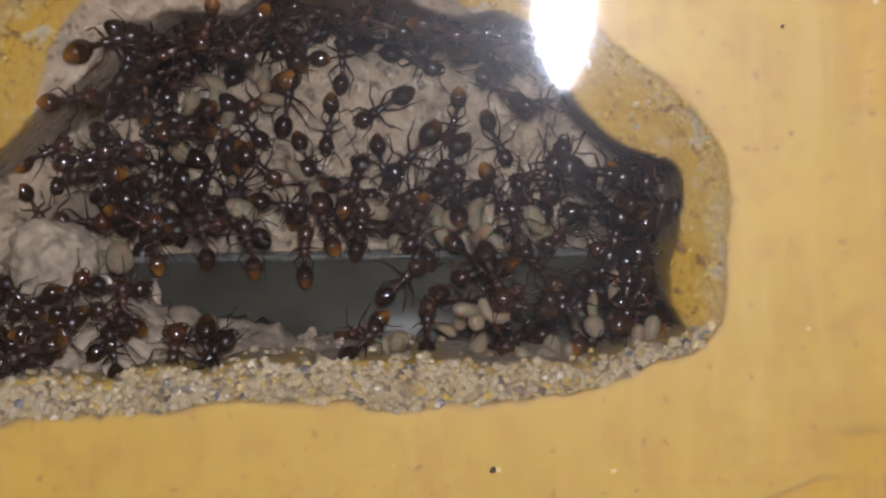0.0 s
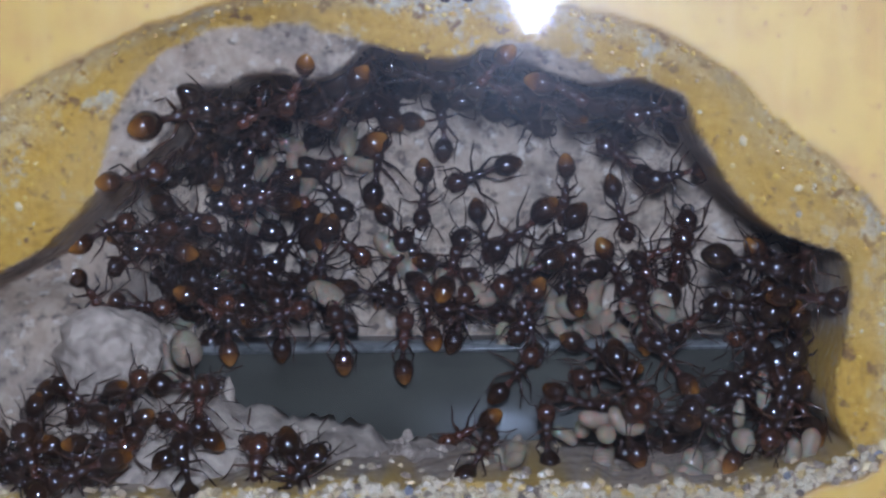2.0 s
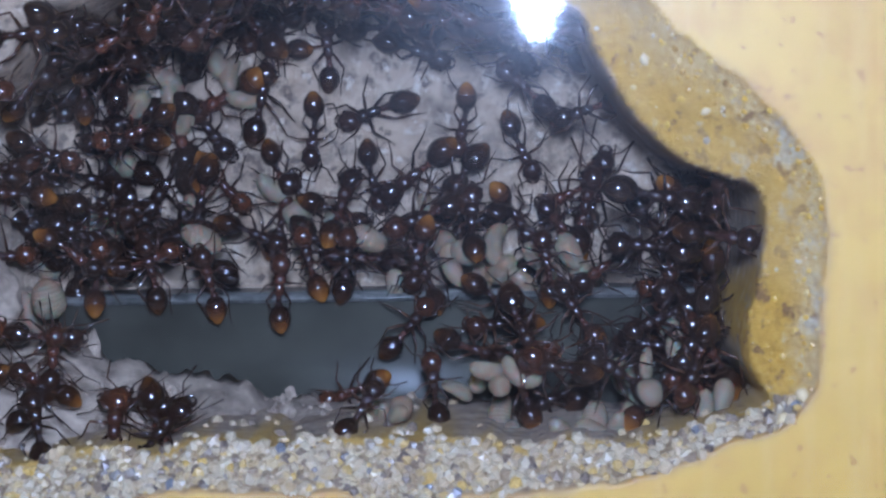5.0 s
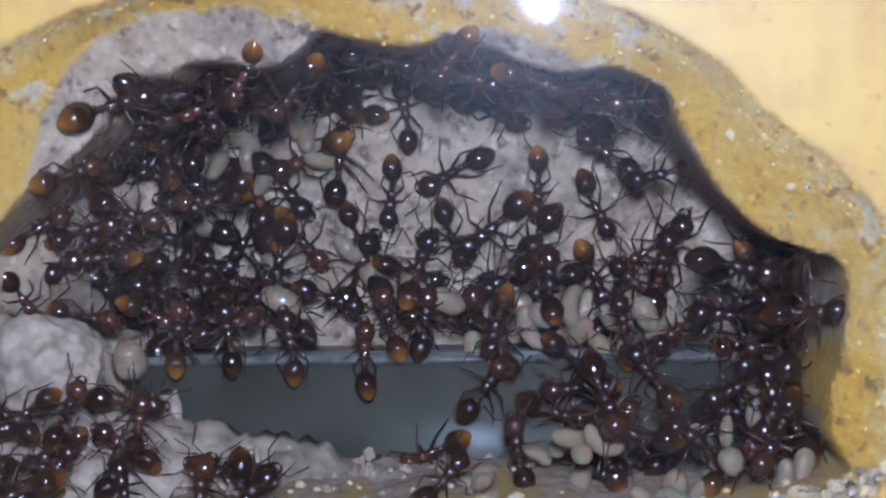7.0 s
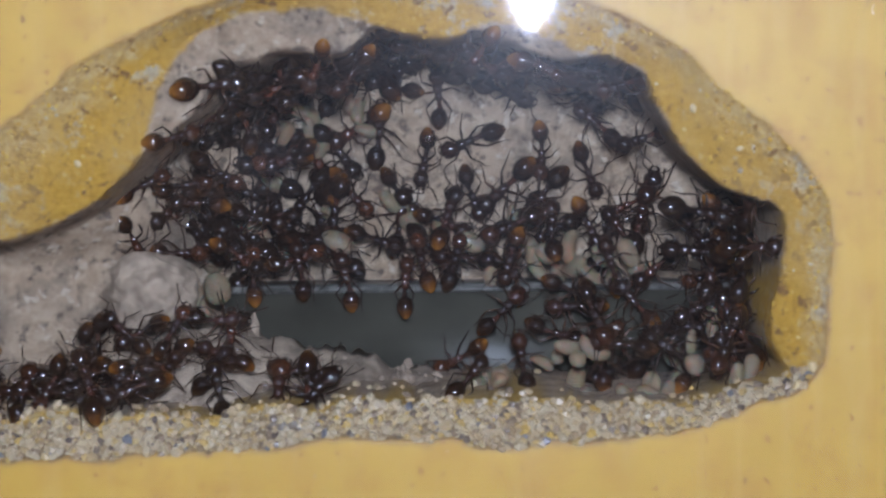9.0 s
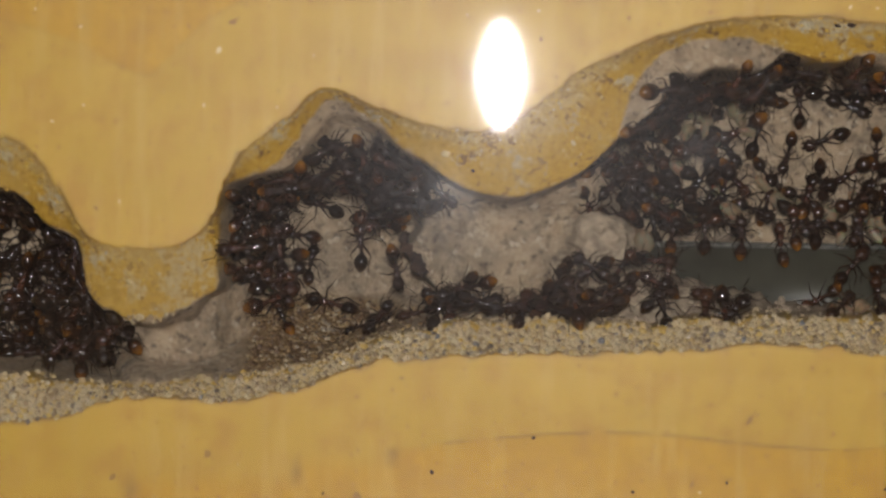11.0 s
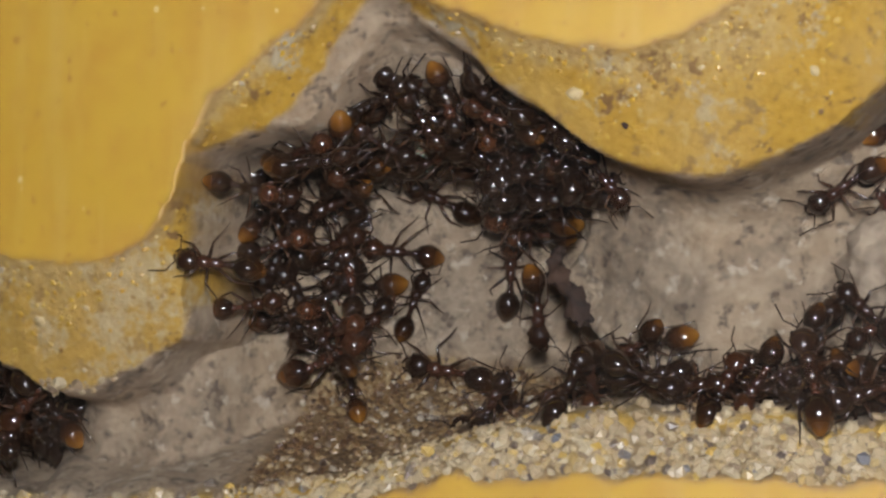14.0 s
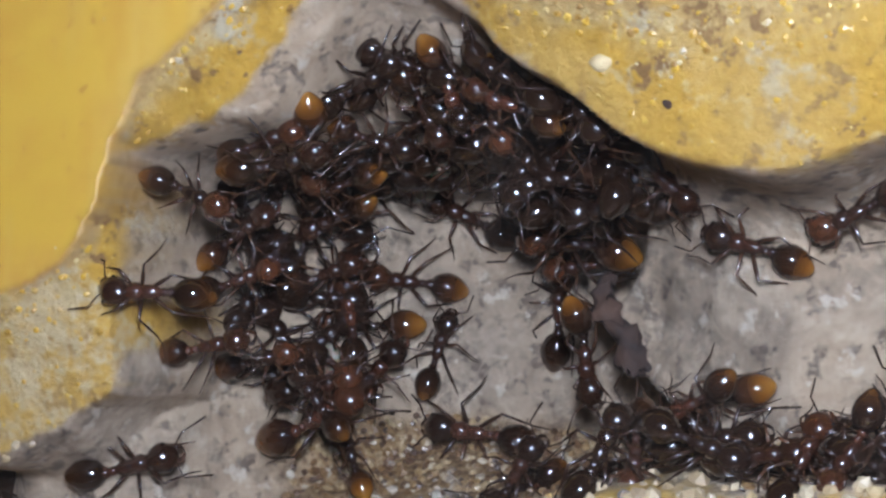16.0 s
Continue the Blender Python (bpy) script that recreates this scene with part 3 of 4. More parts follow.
# ---- sand along the lower rim and on the floor of the small chamber ----
def grain_bm(rnd, size):
    bm = bmesh.new()
    bmesh.ops.create_icosphere(bm, subdivisions=1, radius=1)
    sx, sy, sz = (rnd.uniform(0.75, 1.25) for _ in range(3))
    for v in bm.verts:
        v.co = Vector((v.co.x * sx, v.co.y * sy, v.co.z * sz)) * (size * rnd.uniform(0.82, 1.12))
    return bm


def build_sand():
    rnd = random.Random(21)
    shapes = [from_bm("sand_grain", grain_bm(rnd, 1.0), GRAIN, False) for _ in range(8)]
    base = [(np.array([v.co for v in m.vertices]), np.array([p.vertices for p in m.polygons])) for m in shapes]
    rs = np.random.RandomState(4)
    x, z = rs.uniform(-32, 124, 70000), rs.uniform(-28, -8, 70000)
    y, zone = depth(x, z)
    bed = (zone["face"] > 0.02) & (zone["cave"] < 0.5) & (zone["sand"] > 0.4)
    floor = (zone["debris"] > 0.5) & (zone["cave"] > 0) | (zone["cave"] > 0.3) & (zone["cave"] < 2.4) & (z < -11) & (x > 9) & (x < 48)
    keep = np.where(bed & (rs.rand(len(x)) < np.where(zone["inner"] > 0.85, 0.16, 0.5)) | floor & (rs.rand(len(x)) < 0.45))[0]
    sand = tagged(new("loose_sand"), "coarse pale sand packed against the pane", "sand")
    near = [i for i in keep if 84 < x[i] < 110][:300]
    chosen = set(near)
    heaps = {False: ([], []), True: ([], [])}
    count = {False: 0, True: 0}
    for i in keep:
        low = bool(floor[i] and not bed[i])
        size = MM * (0.22 + 0.40 * rs.rand() ** 1.7) * (0.75 if floor[i] else 1.0)
        turn = Euler(rs.uniform(0, 6.28, 3)).to_matrix()
        at = np.array([x[i], max(y[i], 0.3) + 0.12, z[i]]) * MM
        k = rs.randint(8)
        if i in chosen:
            ob = part("sand_grain", shapes[k], sand, "", Matrix.LocRotScale(Vector(at), turn.to_quaternion(), (size, size, size)))
            continue
        v, f = base[k]
        heaps[low][0].append(v @ np.array(turn).T * size + at)
        heaps[low][1].append(f + count[low])
        count[low] += len(v)
    me = mesh_of("sand_heap", np.concatenate(heaps[False][0]), np.concatenate(heaps[False][1]), GRAIN, False)
    tagged(part("sand_heap", me, sand), kind="stuff")
    me = mesh_of("floor_litter", np.concatenate(heaps[True][0]), np.concatenate(heaps[True][1]), LITTER, False)
    tagged(new("floor_litter", me), "brown litter of grit and husks on the small chamber's floor", "litter", kind="stuff")


def build_rim_crumbs():
    """Grains of plaster and grit that stick out of the broken rim."""
    rs = np.random.RandomState(44)
    x, z = rs.uniform(-32, 126, 90000), rs.uniform(-14, 32, 90000)
    y, zone = depth(x, z)
    rim = (zone["face"] > 0.1) & (zone["cave"] < -0.1) & (zone["sand"] < 0.5)
    keep = np.where(rim & (rs.rand(len(x)) < np.where(zone["inner"] < 0.4, 0.28, 0.07)))[0]
    bm = grain_bm(random.Random(3), 1.0)
    base, tri = np.array([v.co for v in bm.verts]), np.array([[v.index for v in f.verts] for f in bm.faces])
    bm.free()
    verts, faces, n = [], [], 0
    for i in keep:
        r = 0.10 + 0.30 * rs.rand() ** 3
        turn = np.array(Euler(rs.uniform(0, 6.28, 3)).to_matrix())
        v = base @ turn.T * r * np.array([1, 0.6, 1]) + np.array([x[i], max(y[i] + 0.25 * r, 0.62 * r), z[i]])
        verts.append(v * MM)
        faces.append(tri + n)
        n += len(base)
    me = mesh_of("rim_crumbs", np.concatenate(verts), np.concatenate(faces), RIM_CRUMB, False)
    tagged(part("rim_crumbs", me, nest, "yellow and grey crumbs along the rim"), kind="stuff")


build_sand()
build_rim_crumbs()


# ---- ants: built once in a few stances (mm along x, feet at z = 0), then copied ----
def blob(name, centre, size, mat, rings=10, around=14, shape=None):
    """A closed rounded form along x; shape(u) gives its half width for u from -1 (rear) to 1 (front)."""
    verts, faces = [], []
    for i in range(rings + 1):
        u = -math.cos(math.pi * i / rings)
        r = math.sqrt(max(0.0, 1 - u * u)) * (shape(u) if shape else 1)
        for k in range(around):
            a = 2 * math.pi * k / around
            verts.append(((centre[0] + u * size[0]) * MM, (centre[1] + r * size[1] * math.cos(a)) * MM, (centre[2] + r * size[2] * math.sin(a)) * MM))
    for i in range(rings):
        for k in range(around):
            a, b = i * around + k, i * around + (k + 1) % around
            faces.append((a, b, b + around, a + around))
    return mesh_of(name, verts, faces, mat)


def tube(points, radii, mat, name, around=6):
    verts, faces = [], []
    pts = [Vector(p) for p in points]
    for i, p in enumerate(pts):
        d = (pts[min(i + 1, len(pts) - 1)] - pts[max(i - 1, 0)]).normalized()
        side = d.cross(Vector((0, 0, 1)) if abs(d.z) < 0.9 else Vector((1, 0, 0))).normalized()
        up = side.cross(d)
        for k in range(around):
            a = 2 * math.pi * k / around
            verts.append((p + (side * math.cos(a) + up * math.sin(a)) * radii[i]) * MM)
    for i in range(len(pts) - 1):
        for k in range(around):
            a, b = i * around + k, i * around + (k + 1) % around
            faces.append((a, b, b + around, a + around))
    faces += [tuple(range(around))[::-1], tuple(range(len(verts) - around, len(verts)))]
    return mesh_of(name, verts, faces, mat)


def joined(name, meshes, mat):
    verts, faces = [], []
    for me in meshes:
        n = len(verts)
        verts += [tuple(v.co) for v in me.vertices]
        faces += [tuple(i + n for i in p.vertices) for p in me.polygons]
        bpy.data.meshes.remove(me)
    return mesh_of(name, verts, faces, mat)


ANT_LABEL = "glossy reddish-brown worker ant with a dark gaster"


def build_ant(seed, spread=1.0, bend=0.0):
    """One worker, about 6.5 mm long, head towards +x. Legs and antennae differ from stance to stance."""
    rnd = random.Random(seed)
    ant = tagged(new("ant"), ANT_LABEL, "ant", "ants of the colony")
    zb = 1.15
    head = part("head", blob("head", (0, 0, 0), (1.02, 0.95, 0.74), HEAD, 10, 14, lambda u: 1 + 0.10 * u * (1 - u) - 0.12 * max(u, 0)), ant, "", pose(2.25 * MM, 0, zb * MM, 0, 14 + rnd.uniform(-8, 10), rnd.uniform(-22, 22)))
    for s in (-1, 1):
        part("eye", blob("eye", (0.22, 0.80 * s, 0.26), (0.18, 0.12, 0.15), EYE, 6, 8), head)
        part("mandible", tube([(0.76, 0.36 * s, -0.16), (1.08, 0.42 * s, -0.2), (1.32, 0.2 * s, -0.22), (1.36, 0.02 * s, -0.22)], [0.2, 0.16, 0.1, 0.04], HEAD, "mandible"), head)
        a, b = rnd.uniform(35, 80), rnd.uniform(-15, 45)
        e = Vector((0.62 + 1.25 * math.cos(radians(a)), (0.22 + 1.3 * math.sin(radians(a))) * s, 0.25 + rnd.uniform(-0.1, 0.3)))
        tip = e + Vector((1.65 * math.cos(radians(b)), 1.65 * math.sin(radians(b)) * s, rnd.uniform(-0.75, -0.2)))
        part("antenna", tube([(0.62, 0.22 * s, 0.2), (e + Vector((0.62, 0.22 * s, 0.2))) / 2 + Vector((0, 0, 0.06)), e, e.lerp(tip, 0.5), tip], [0.064, 0.055, 0.055, 0.066, 0.074], LEG, "antenna"), head)
    part("thorax", joined("thorax", [blob("t", (0.92, 0, zb + 0.12), (0.66, 0.60, 0.58), THORAX), blob("t", (0.1, 0, zb + 0.02), (0.80, 0.46, 0.45), THORAX), blob("t", (1.45, 0, zb + 0.02), (0.32, 0.24, 0.24), THORAX, 6, 8)], THORAX), ant)
    part("petiole", joined("petiole", [blob("t", (-0.82, 0, zb - 0.05), (0.38, 0.29, 0.36), THORAX, 8, 10), blob("t", (-1.3, 0, zb - 0.05), (0.36, 0.38, 0.38), THORAX, 8, 10)], THORAX), ant)
    ridge = lambda u: 1 - 0.035 * abs(math.sin((u + 1) * 5.2)) ** 6 - 0.24 * max(0, -u - 0.1) + 0.04 * u
    part("gaster", blob("gaster", (-1.22, 0, 0), (1.36, 1.04, 1.0), GASTER, 18, 18, ridge), ant, "", pose(-1.42 * MM, 0, (zb - 0.02) * MM, 0, rnd.uniform(-14, 12) + bend, rnd.uniform(-20, 20)))
    for s in (-1, 1):
        for k, (x, ang) in enumerate(((1.15, 48), (0.62, 92), (0.05, 138))):
            ang = radians(ang + rnd.uniform(-16, 16))
            reach = (3.1, 2.9, 3.7)[k] * spread * rnd.uniform(0.88, 1.12)
            out = Vector((math.cos(ang), math.sin(ang) * s, 0))
            hip = Vector((x, 0.26 * s, zb - 0.25))
            knee = hip + out * reach * 0.46 + Vector((0, 0, 0.70 + rnd.uniform(-0.2, 0.25)))
            turn = radians((38, -30, -42)[k] * s + rnd.uniform(-22, 22)) * -1
            shin = Vector((out.x * math.cos(turn) - out.y * math.sin(turn), out.x * math.sin(turn) + out.y * math.cos(turn), 0))
            ankle = knee + shin * reach * 0.38
            ankle.z = 0.42
            foot = ankle + (shin * 0.75 + out * 0.25) * reach * 0.26
            foot.z = 0.05
            part("leg", tube([q - hip for q in (hip, hip.lerp(knee, 0.45), knee, knee.lerp(ankle, 0.5), ankle, ankle.lerp(foot, 0.6), foot)], [0.12, 0.150, 0.080, 0.084, 0.062, 0.042, 0.030], LEG, "leg"), ant, "", Matrix.Translation(hip * MM))
    return ant


STANCES = [build_ant(11), build_ant(12, 0.85, 12), build_ant(13, 1.1, -10), build_ant(14, 0.7, 18), build_ant(15, 0.95)]
for a in STANCES:
    a.location = (0.3, 0.3, 0)  # replaced below by their first place


def lining(x, z):
    """Depth of the built lining at x, z, in mm."""
    gx, gz, depths = FIELD
    i, j = min(max(int(np.searchsorted(gx, x)), 1), len(gx) - 1), min(max(int(np.searchsorted(gz, z)), 1), len(gz) - 1)
    u, v = (x - gx[i - 1]) / (gx[i] - gx[i - 1]), (z - gz[j - 1]) / (gz[j] - gz[j - 1])
    return float((depths[i - 1, j - 1] * (1 - u) + depths[i, j - 1] * u) * (1 - v) + (depths[i - 1, j] * (1 - u) + depths[i, j] * u) * v)


def surface(x, z):
    """The lining's point at x, z and its normal, in mm."""
    h = 0.7
    y = [lining(x, z), lining(x + h, z), lining(x - h, z), lining(x, z + h), lining(x, z - h)]
    n = Vector(((y[1] - y[2]) / (2 * h), -1.0, (y[3] - y[4]) / (2 * h)))
    return y[0], n.normalized()


def stand(x, y, z, normal, heading, size=1.0, lean=0.0):
    """A pose for an ant with its feet on a surface; heading in degrees, 0 = towards +x, 90 = up."""
    up = Vector(normal).normalized()
    fwd = Vector((math.cos(radians(heading)), 0, math.sin(radians(heading))))
    fwd = (fwd - up * fwd.dot(up)).normalized()
    side = up.cross(fwd)
    m = Matrix((fwd, side, up)).transposed().to_4x4()
    m.translation = Vector((x, y, z)) * MM
    return m @ pose(0, 0, 0, lean) @ Matrix.Diagonal((size, size, size, 1))


placed, used_first, heap, everyone = [], set(), [], []


AMBER = "worker ant with a swollen amber gaster"
CALLOW = []
for a in STANCES:
    me = [o for o in a.children if o.name.startswith("gaster")][0].data.copy()
    me.materials[0] = CALLOW_GASTER
    CALLOW.append(me)


def ant_at(x, y, z, normal, heading, size=1.0, stance=None, label=""):
    k = len(placed) % len(STANCES) if stance is None else stance
    m = stand(x, y, z, normal, heading, size)
    if k not in used_first:
        used_first.add(k)
        ob = STANCES[k]
        ob.matrix_basis = m
    else:
        src = STANCES[k]
        ob = copy_thing(src, m)
        ob.matrix_basis = m
    if label:
        ob["label"] = label
    if label == AMBER:
        for o in ob.children:
            if o.name.startswith("gaster"):
                o.data = CALLOW[k]
    placed.append((x, y, z))
    everyone.append(ob)
    return ob


def crowd(count, x0, x1, z0, z1, layers=2, gap=2.7, seed=0, buried=0, lift=1.6, front=None, sizes=(0.98, 1.18), bare=None):
    """Ants scattered over a stretch of the lining, heaped in layers where they crowd."""
    rnd = random.Random(seed)
    made = 0
    for _ in range(count * 14):
        if made >= count:
            break
        x, z = rnd.uniform(x0, x1), rnd.uniform(z0, z1)
        if bare and ((x - bare[0]) / bare[2]) ** 2 + ((z - bare[1]) / bare[3]) ** 2 < 1:
            continue
        y, n = surface(x, z)
        if y < 6.0:
            continue
        if front:
            y, n = min(y, rnd.uniform(*front)), Vector((rnd.uniform(-0.3, 0.3), -1, 0.5))
        layer = 0 if made < buried else rnd.randrange(layers)
        n2 = (n * 0.75 + Vector((rnd.uniform(-0.3, 0.3), -0.35, rnd.uniform(-0.3, 0.3)))).normalized()
        p = Vector((x, y, z)) + n2 * (layer * lift)
        if p.y < 1.4 or any((p.x - q[0]) ** 2 + (p.y - q[1]) ** 2 + (p.z - q[2]) ** 2 < gap * gap for q in placed):
            continue
        turn, size = rnd.uniform(0, 360), rnd.uniform(*sizes)
        if made < buried:
            heap.append((rnd.randrange(len(STANCES)), stand(p.x, p.y, p.z, n2, turn, size)))
            placed.append(tuple(p))
        else:
            ant_at(p.x, p.y, p.z, n2, turn, size, label=AMBER if rnd.random() < 0.06 else "")
        made += 1


def perch(x, y, z, heading, dip, size):
    """A pose for an ant at a place of its own: heading as in stand(), dip is how far its head points away from the pane."""
    h, p = radians(heading), radians(dip)
    fwd = Vector((math.cos(h) * math.cos(p), math.sin(p), math.sin(h) * math.cos(p)))
    up = (Vector((0, -1, 0)) + fwd * fwd.y).normalized()
    m = Matrix((fwd, up.cross(fwd), up)).transposed().to_4x4()
    m.translation = Vector((x, y, z)) * MM
    return m @ Matrix.Diagonal((size, size, size, 1))


# ants that stand out singly: x, y, z, heading, dip, size
SMALL = [(10.1, 8.0, 6.2, 14, 0, 0.91), (6.9, 5.2, 3.2, -15, 0, 0.90), (5.7, 12.9, -1.8, 19, 20, 0.90), (9.8, 18.4, 2.1, -159, 0, 0.90), (5.2, 3.5, -3.0, -180, -17, 1.02), (11.6, 15.6, 4.3, -155, 0, 0.90), (13.6, 26.3, -6.6, 75, 14, 0.90), (17.0, 26.4, -12.2, 168, -4, 1.18), (21.6, 21.0, -15.3, -154, -30, 0.90), (25.0, 22.8, -14.4, -170, -19, 0.90), (9.3, 18.0, -8.8, 20, 0, 1.05), (9.7, 20.1, -7.9, -35, 0, 0.90), (21.2, 30.6, -3.5, 89, -4, 1.07), (27.0, 20.0, -6.2, -84, 6, 1.0), (15.0, 27.2, 3.0, 154, -26, 1.05), (21.4, 21.0, 6.0, 160, -33, 0.90)]
SMALL_A = [(20.3, 24.0, 4.3, 160, -14, 0.90), (24.7, 25.7, -0.5, -172, 0, 0.90), (27.4, 15.9, 6.9, -145, 19, 0.90), (33.7, 13.8, 4.8, -45, 5, 0.90), (33.8, 15.4, 4.2, 37, -31, 0.90), (19.3, 11.3, 9.4, -63, 25, 0.90), (24.2, 11.3, 9.1, -80, 23, 0.90), (17.5, 10.9, 10.5, 28, -26, 0.90), (33.5, 17.4, -10.1, 172, 21, 0.90), (42.7, 12.2, -11.5, 173, 0, 0.90), (30.1, 20.1, -13.2, -163, 0, 0.90), (19.0, 17.4, 6.1, 18, -8, 0.99), (9.8, 16.2, -9.7, 137, 0, 0.90), (30.4, 11.0, 8.5, -3, -36, 1.22), (22.7, 16.7, 5.8, -26, 0, 0.90)]
SMALL_AMBER = [(13.1, 9.5, 6.7, -106, 29, 1.05), (15.1, 12.9, 6.9, -24, 17, 0.90), (5.7, 13.1, 1.1, 39, 5, 0.90), (8.9, 19.0, -1.6, 23, 0, 0.90), (11.6, 26.0, -1.9, 171, -26, 1.04), (9.1, 24.1, -5.1, 176, -27, 1.08), (8.9, 18.0, -11.0, 25, 3, 1.22), (10.6, 20.0, -13.6, 114, 14, 0.90), (6.3, 14.9, -7.3, 13, 3, 0.90), (5.5, 9.1, -6.2, 16, 13, 0.90), (25.4, 24.0, 2.9, -166, 0, 0.90), (24.4, 23.8, 1.0, -179, 0, 1.22), (22.2, 9.2, 10.3, -74, 11, 0.90), (37.9, 14.4, -8.5, -158, 15, 1.05)]
PASSAGE = [(51.5, 12.5, -7.3, -97, 0, 0.90), (47.8, 9.5, -11.5, -6, 0, 0.90), (49.3, 10.5, -9.8, 14, 0, 0.90), (36.8, 12.0, -8.8, -147, 0, 0.90), (50.2, 11.5, -8.0, -99, 0, 0.90), (48.5, 9.0, -10.1, -12, 0, 0.90), (54.2, 9.0, -10.8, -62, 0, 0.90), (55.6, 13.0, -5.8, -143, -1, 0.90), (58.8, 10.0, -7.9, -157, 0, 0.90), (56.0, 9.0, -10.3, 167, 0, 0.90), (65.7, 9.0, -6.3, 85, 0, 0.90), (45.6, 8.0, -11.8, 171, 0, 0.90), (40.0, 10.0, -11.3, 152, 0, 0.90), (34.7, 15.0, -11.4, -26, 0, 0.90), (24.8, 14.0, -13.6, 60, 0, 0.90)]
PASSAGE_AMBER = [(52.0, 9.0, -11.4, 172, 0, 0.90)]
LARGE = [(64.7, 5.1, 19.7, 11, 24, 1.22), (66.2, 20.9, 15.9, 103, 0, 0.94), (71.0, 20.7, 11.9, -155, 0, 0.94), (70.1, 20.7, 11.4, -176, 0, 0.94), (80.5, 28.3, 14.3, 78, -5, 1.07), (81.6, 28.6, 19.0, 168, 3, 0.94), (86.7, 28.5, 18.3, 95, -2, 0.94), (85.1, 28.6, 11.2, -102, 0, 0.94), (90.3, 28.6, 13.2, -154, 0, 1.06), (82.4, 28.9, 7.5, -58, -3, 0.94), (93.9, 29.1, 8.0, -142, 3, 1.23), (97.7, 28.0, 6.8, -120, 2, 1.15), (98.2, 28.7, 11.8, -100, 1, 0.94), (103.0, 28.7, 9.8, -67, 1, 0.94), (107.2, 28.7, 5.9, -155, 11, 0.94), (119.2, 6.2, 3.1, -4, -29, 1.00)]
LARGE_A = [(90.3, 29.0, 7.3, -73, 7, 0.94), (87.1, 27.8, 4.7, -25, 3, 0.94), (103.6, 23.6, 14.8, 144, 0, 0.94), (106.1, 7.6, 19.3, -167, 14, 0.90), (54.5, 17.7, 3.8, -62, 27, 0.94), (72.0, 19.8, -0.0, 98, 0, 0.94), (83.0, 19.8, -1.6, 90, 0, 0.94), (88.4, 20.7, 0.7, 81, 0, 0.94), (64.4, 12.1, -4.5, -4, 0, 0.96), (59.7, 10.0, -5.1, 58, 0, 0.90), (64.8, 9.0, -7.6, 153, 0, 0.90), (57.3, 8.0, -8.8, -6, 0, 0.90), (64.2, 8.5, -8.9, 49, 0, 0.90), (72.3, 9.5, -9.5, 166, 0, 0.90), (54.8, 11.0, -5.2, 140, 0, 0.90), (89.9, 6.2, -10.4, 54, 35, 0.91)]
LARGE_B = [(95.8, 11.6, -8.9, 92, 0, 0.92), (101.1, 17.7, -4.2, -172, 0, 0.94), (93.4, 18.8, -4.8, 50, 0, 0.94), (88.7, 19.2, -9.8, -154, 0, 0.94), (94.9, 20.7, -0.6, 109, 0, 0.94), (103.4, 17.0, -7.4, 34, 0, 0.93), (116.3, 14.9, -5.6, 12, 0, 0.93), (116.9, 10.5, -8.8, 121, 0, 0.92), (117.6, 19.2, -3.4, -26, 0, 0.94), (108.5, 14.9, -8.4, 63, 0, 0.93), (59.7, 19.6, 8.9, 8, 8, 0.94), (64.0, 17.7, 10.5, -25, 0, 0.94), (68.0, 20.7, 5.3, -17, 0, 0.94), (80.1, 23.6, 2.9, -21, 0, 0.94), (71.7, 20.7, 1.0, 16, 0, 0.94), (65.7, 18.8, 1.8, -38, 0, 0.94)]
LARGE_C = [(78.5, 14.9, 20.4, -128, 0, 0.93), (71.3, 14.9, 19.8, -81, 0, 0.93), (69.2, 19.2, 17.5, 9, 0, 0.94), (92.2, 13.8, 21.6, -27, 0, 0.93), (85.4, 13.8, 22.9, -18, 0, 0.93), (97.1, 14.9, 20.2, 159, 0, 0.93), (109.7, 17.7, 0.4, -140, 0, 0.94), (100.8, 18.8, -2.6, -36, 0, 0.94), (99.1, 18.1, -6.7, -21, 0, 0.94)]
LARGE_AMBER = [(75.4, 6.6, 21.9, -118, 22, 0.94), (62.8, 17.0, 16.2, 52, 0, 0.93), (60.9, 5.0, 14.3, 21, 35, 0.90), (56.3, 16.2, 9.2, 26, 10, 0.93), (61.2, 17.7, 7.2, -179, 0, 0.94), (77.6, 29.0, 14.7, -150, 4, 1.21), (77.2, 28.6, 7.2, -44, 0, 0.99), (108.4, 19.4, 13.3, -165, 6, 0.94), (102.7, 28.0, 4.1, -65, 9, 0.94), (106.4, 27.6, 3.0, 130, 5, 0.94), (116.7, 19.2, 4.6, -58, 0, 0.94), (94.2, 19.8, 0.8, -106, 0, 0.94), (59.0, 20.9, 1.9, -4, 0, 0.94), (67.2, 19.8, -0.1, 85, 0, 0.94), (77.2, 19.8, -0.8, 100, 0, 0.94), (85.2, 20.7, 0.9, 99, 0, 0.94)]
LARGE_AMBER_A = [(59.1, 8.0, -9.4, 51, 0, 0.90), (103.1, 10.5, -8.8, 111, 0, 0.92), (107.4, 17.7, -3.4, 127, 0, 0.94), (105.2, 19.8, 0.3, 104, 0, 0.94), (113.3, 8.3, -9.4, 40, 0, 0.91), (115.4, 20.9, -1.1, -164, 0, 0.94), (91.7, 4.8, 23.0, -128, 30, 0.90)]
singles = []
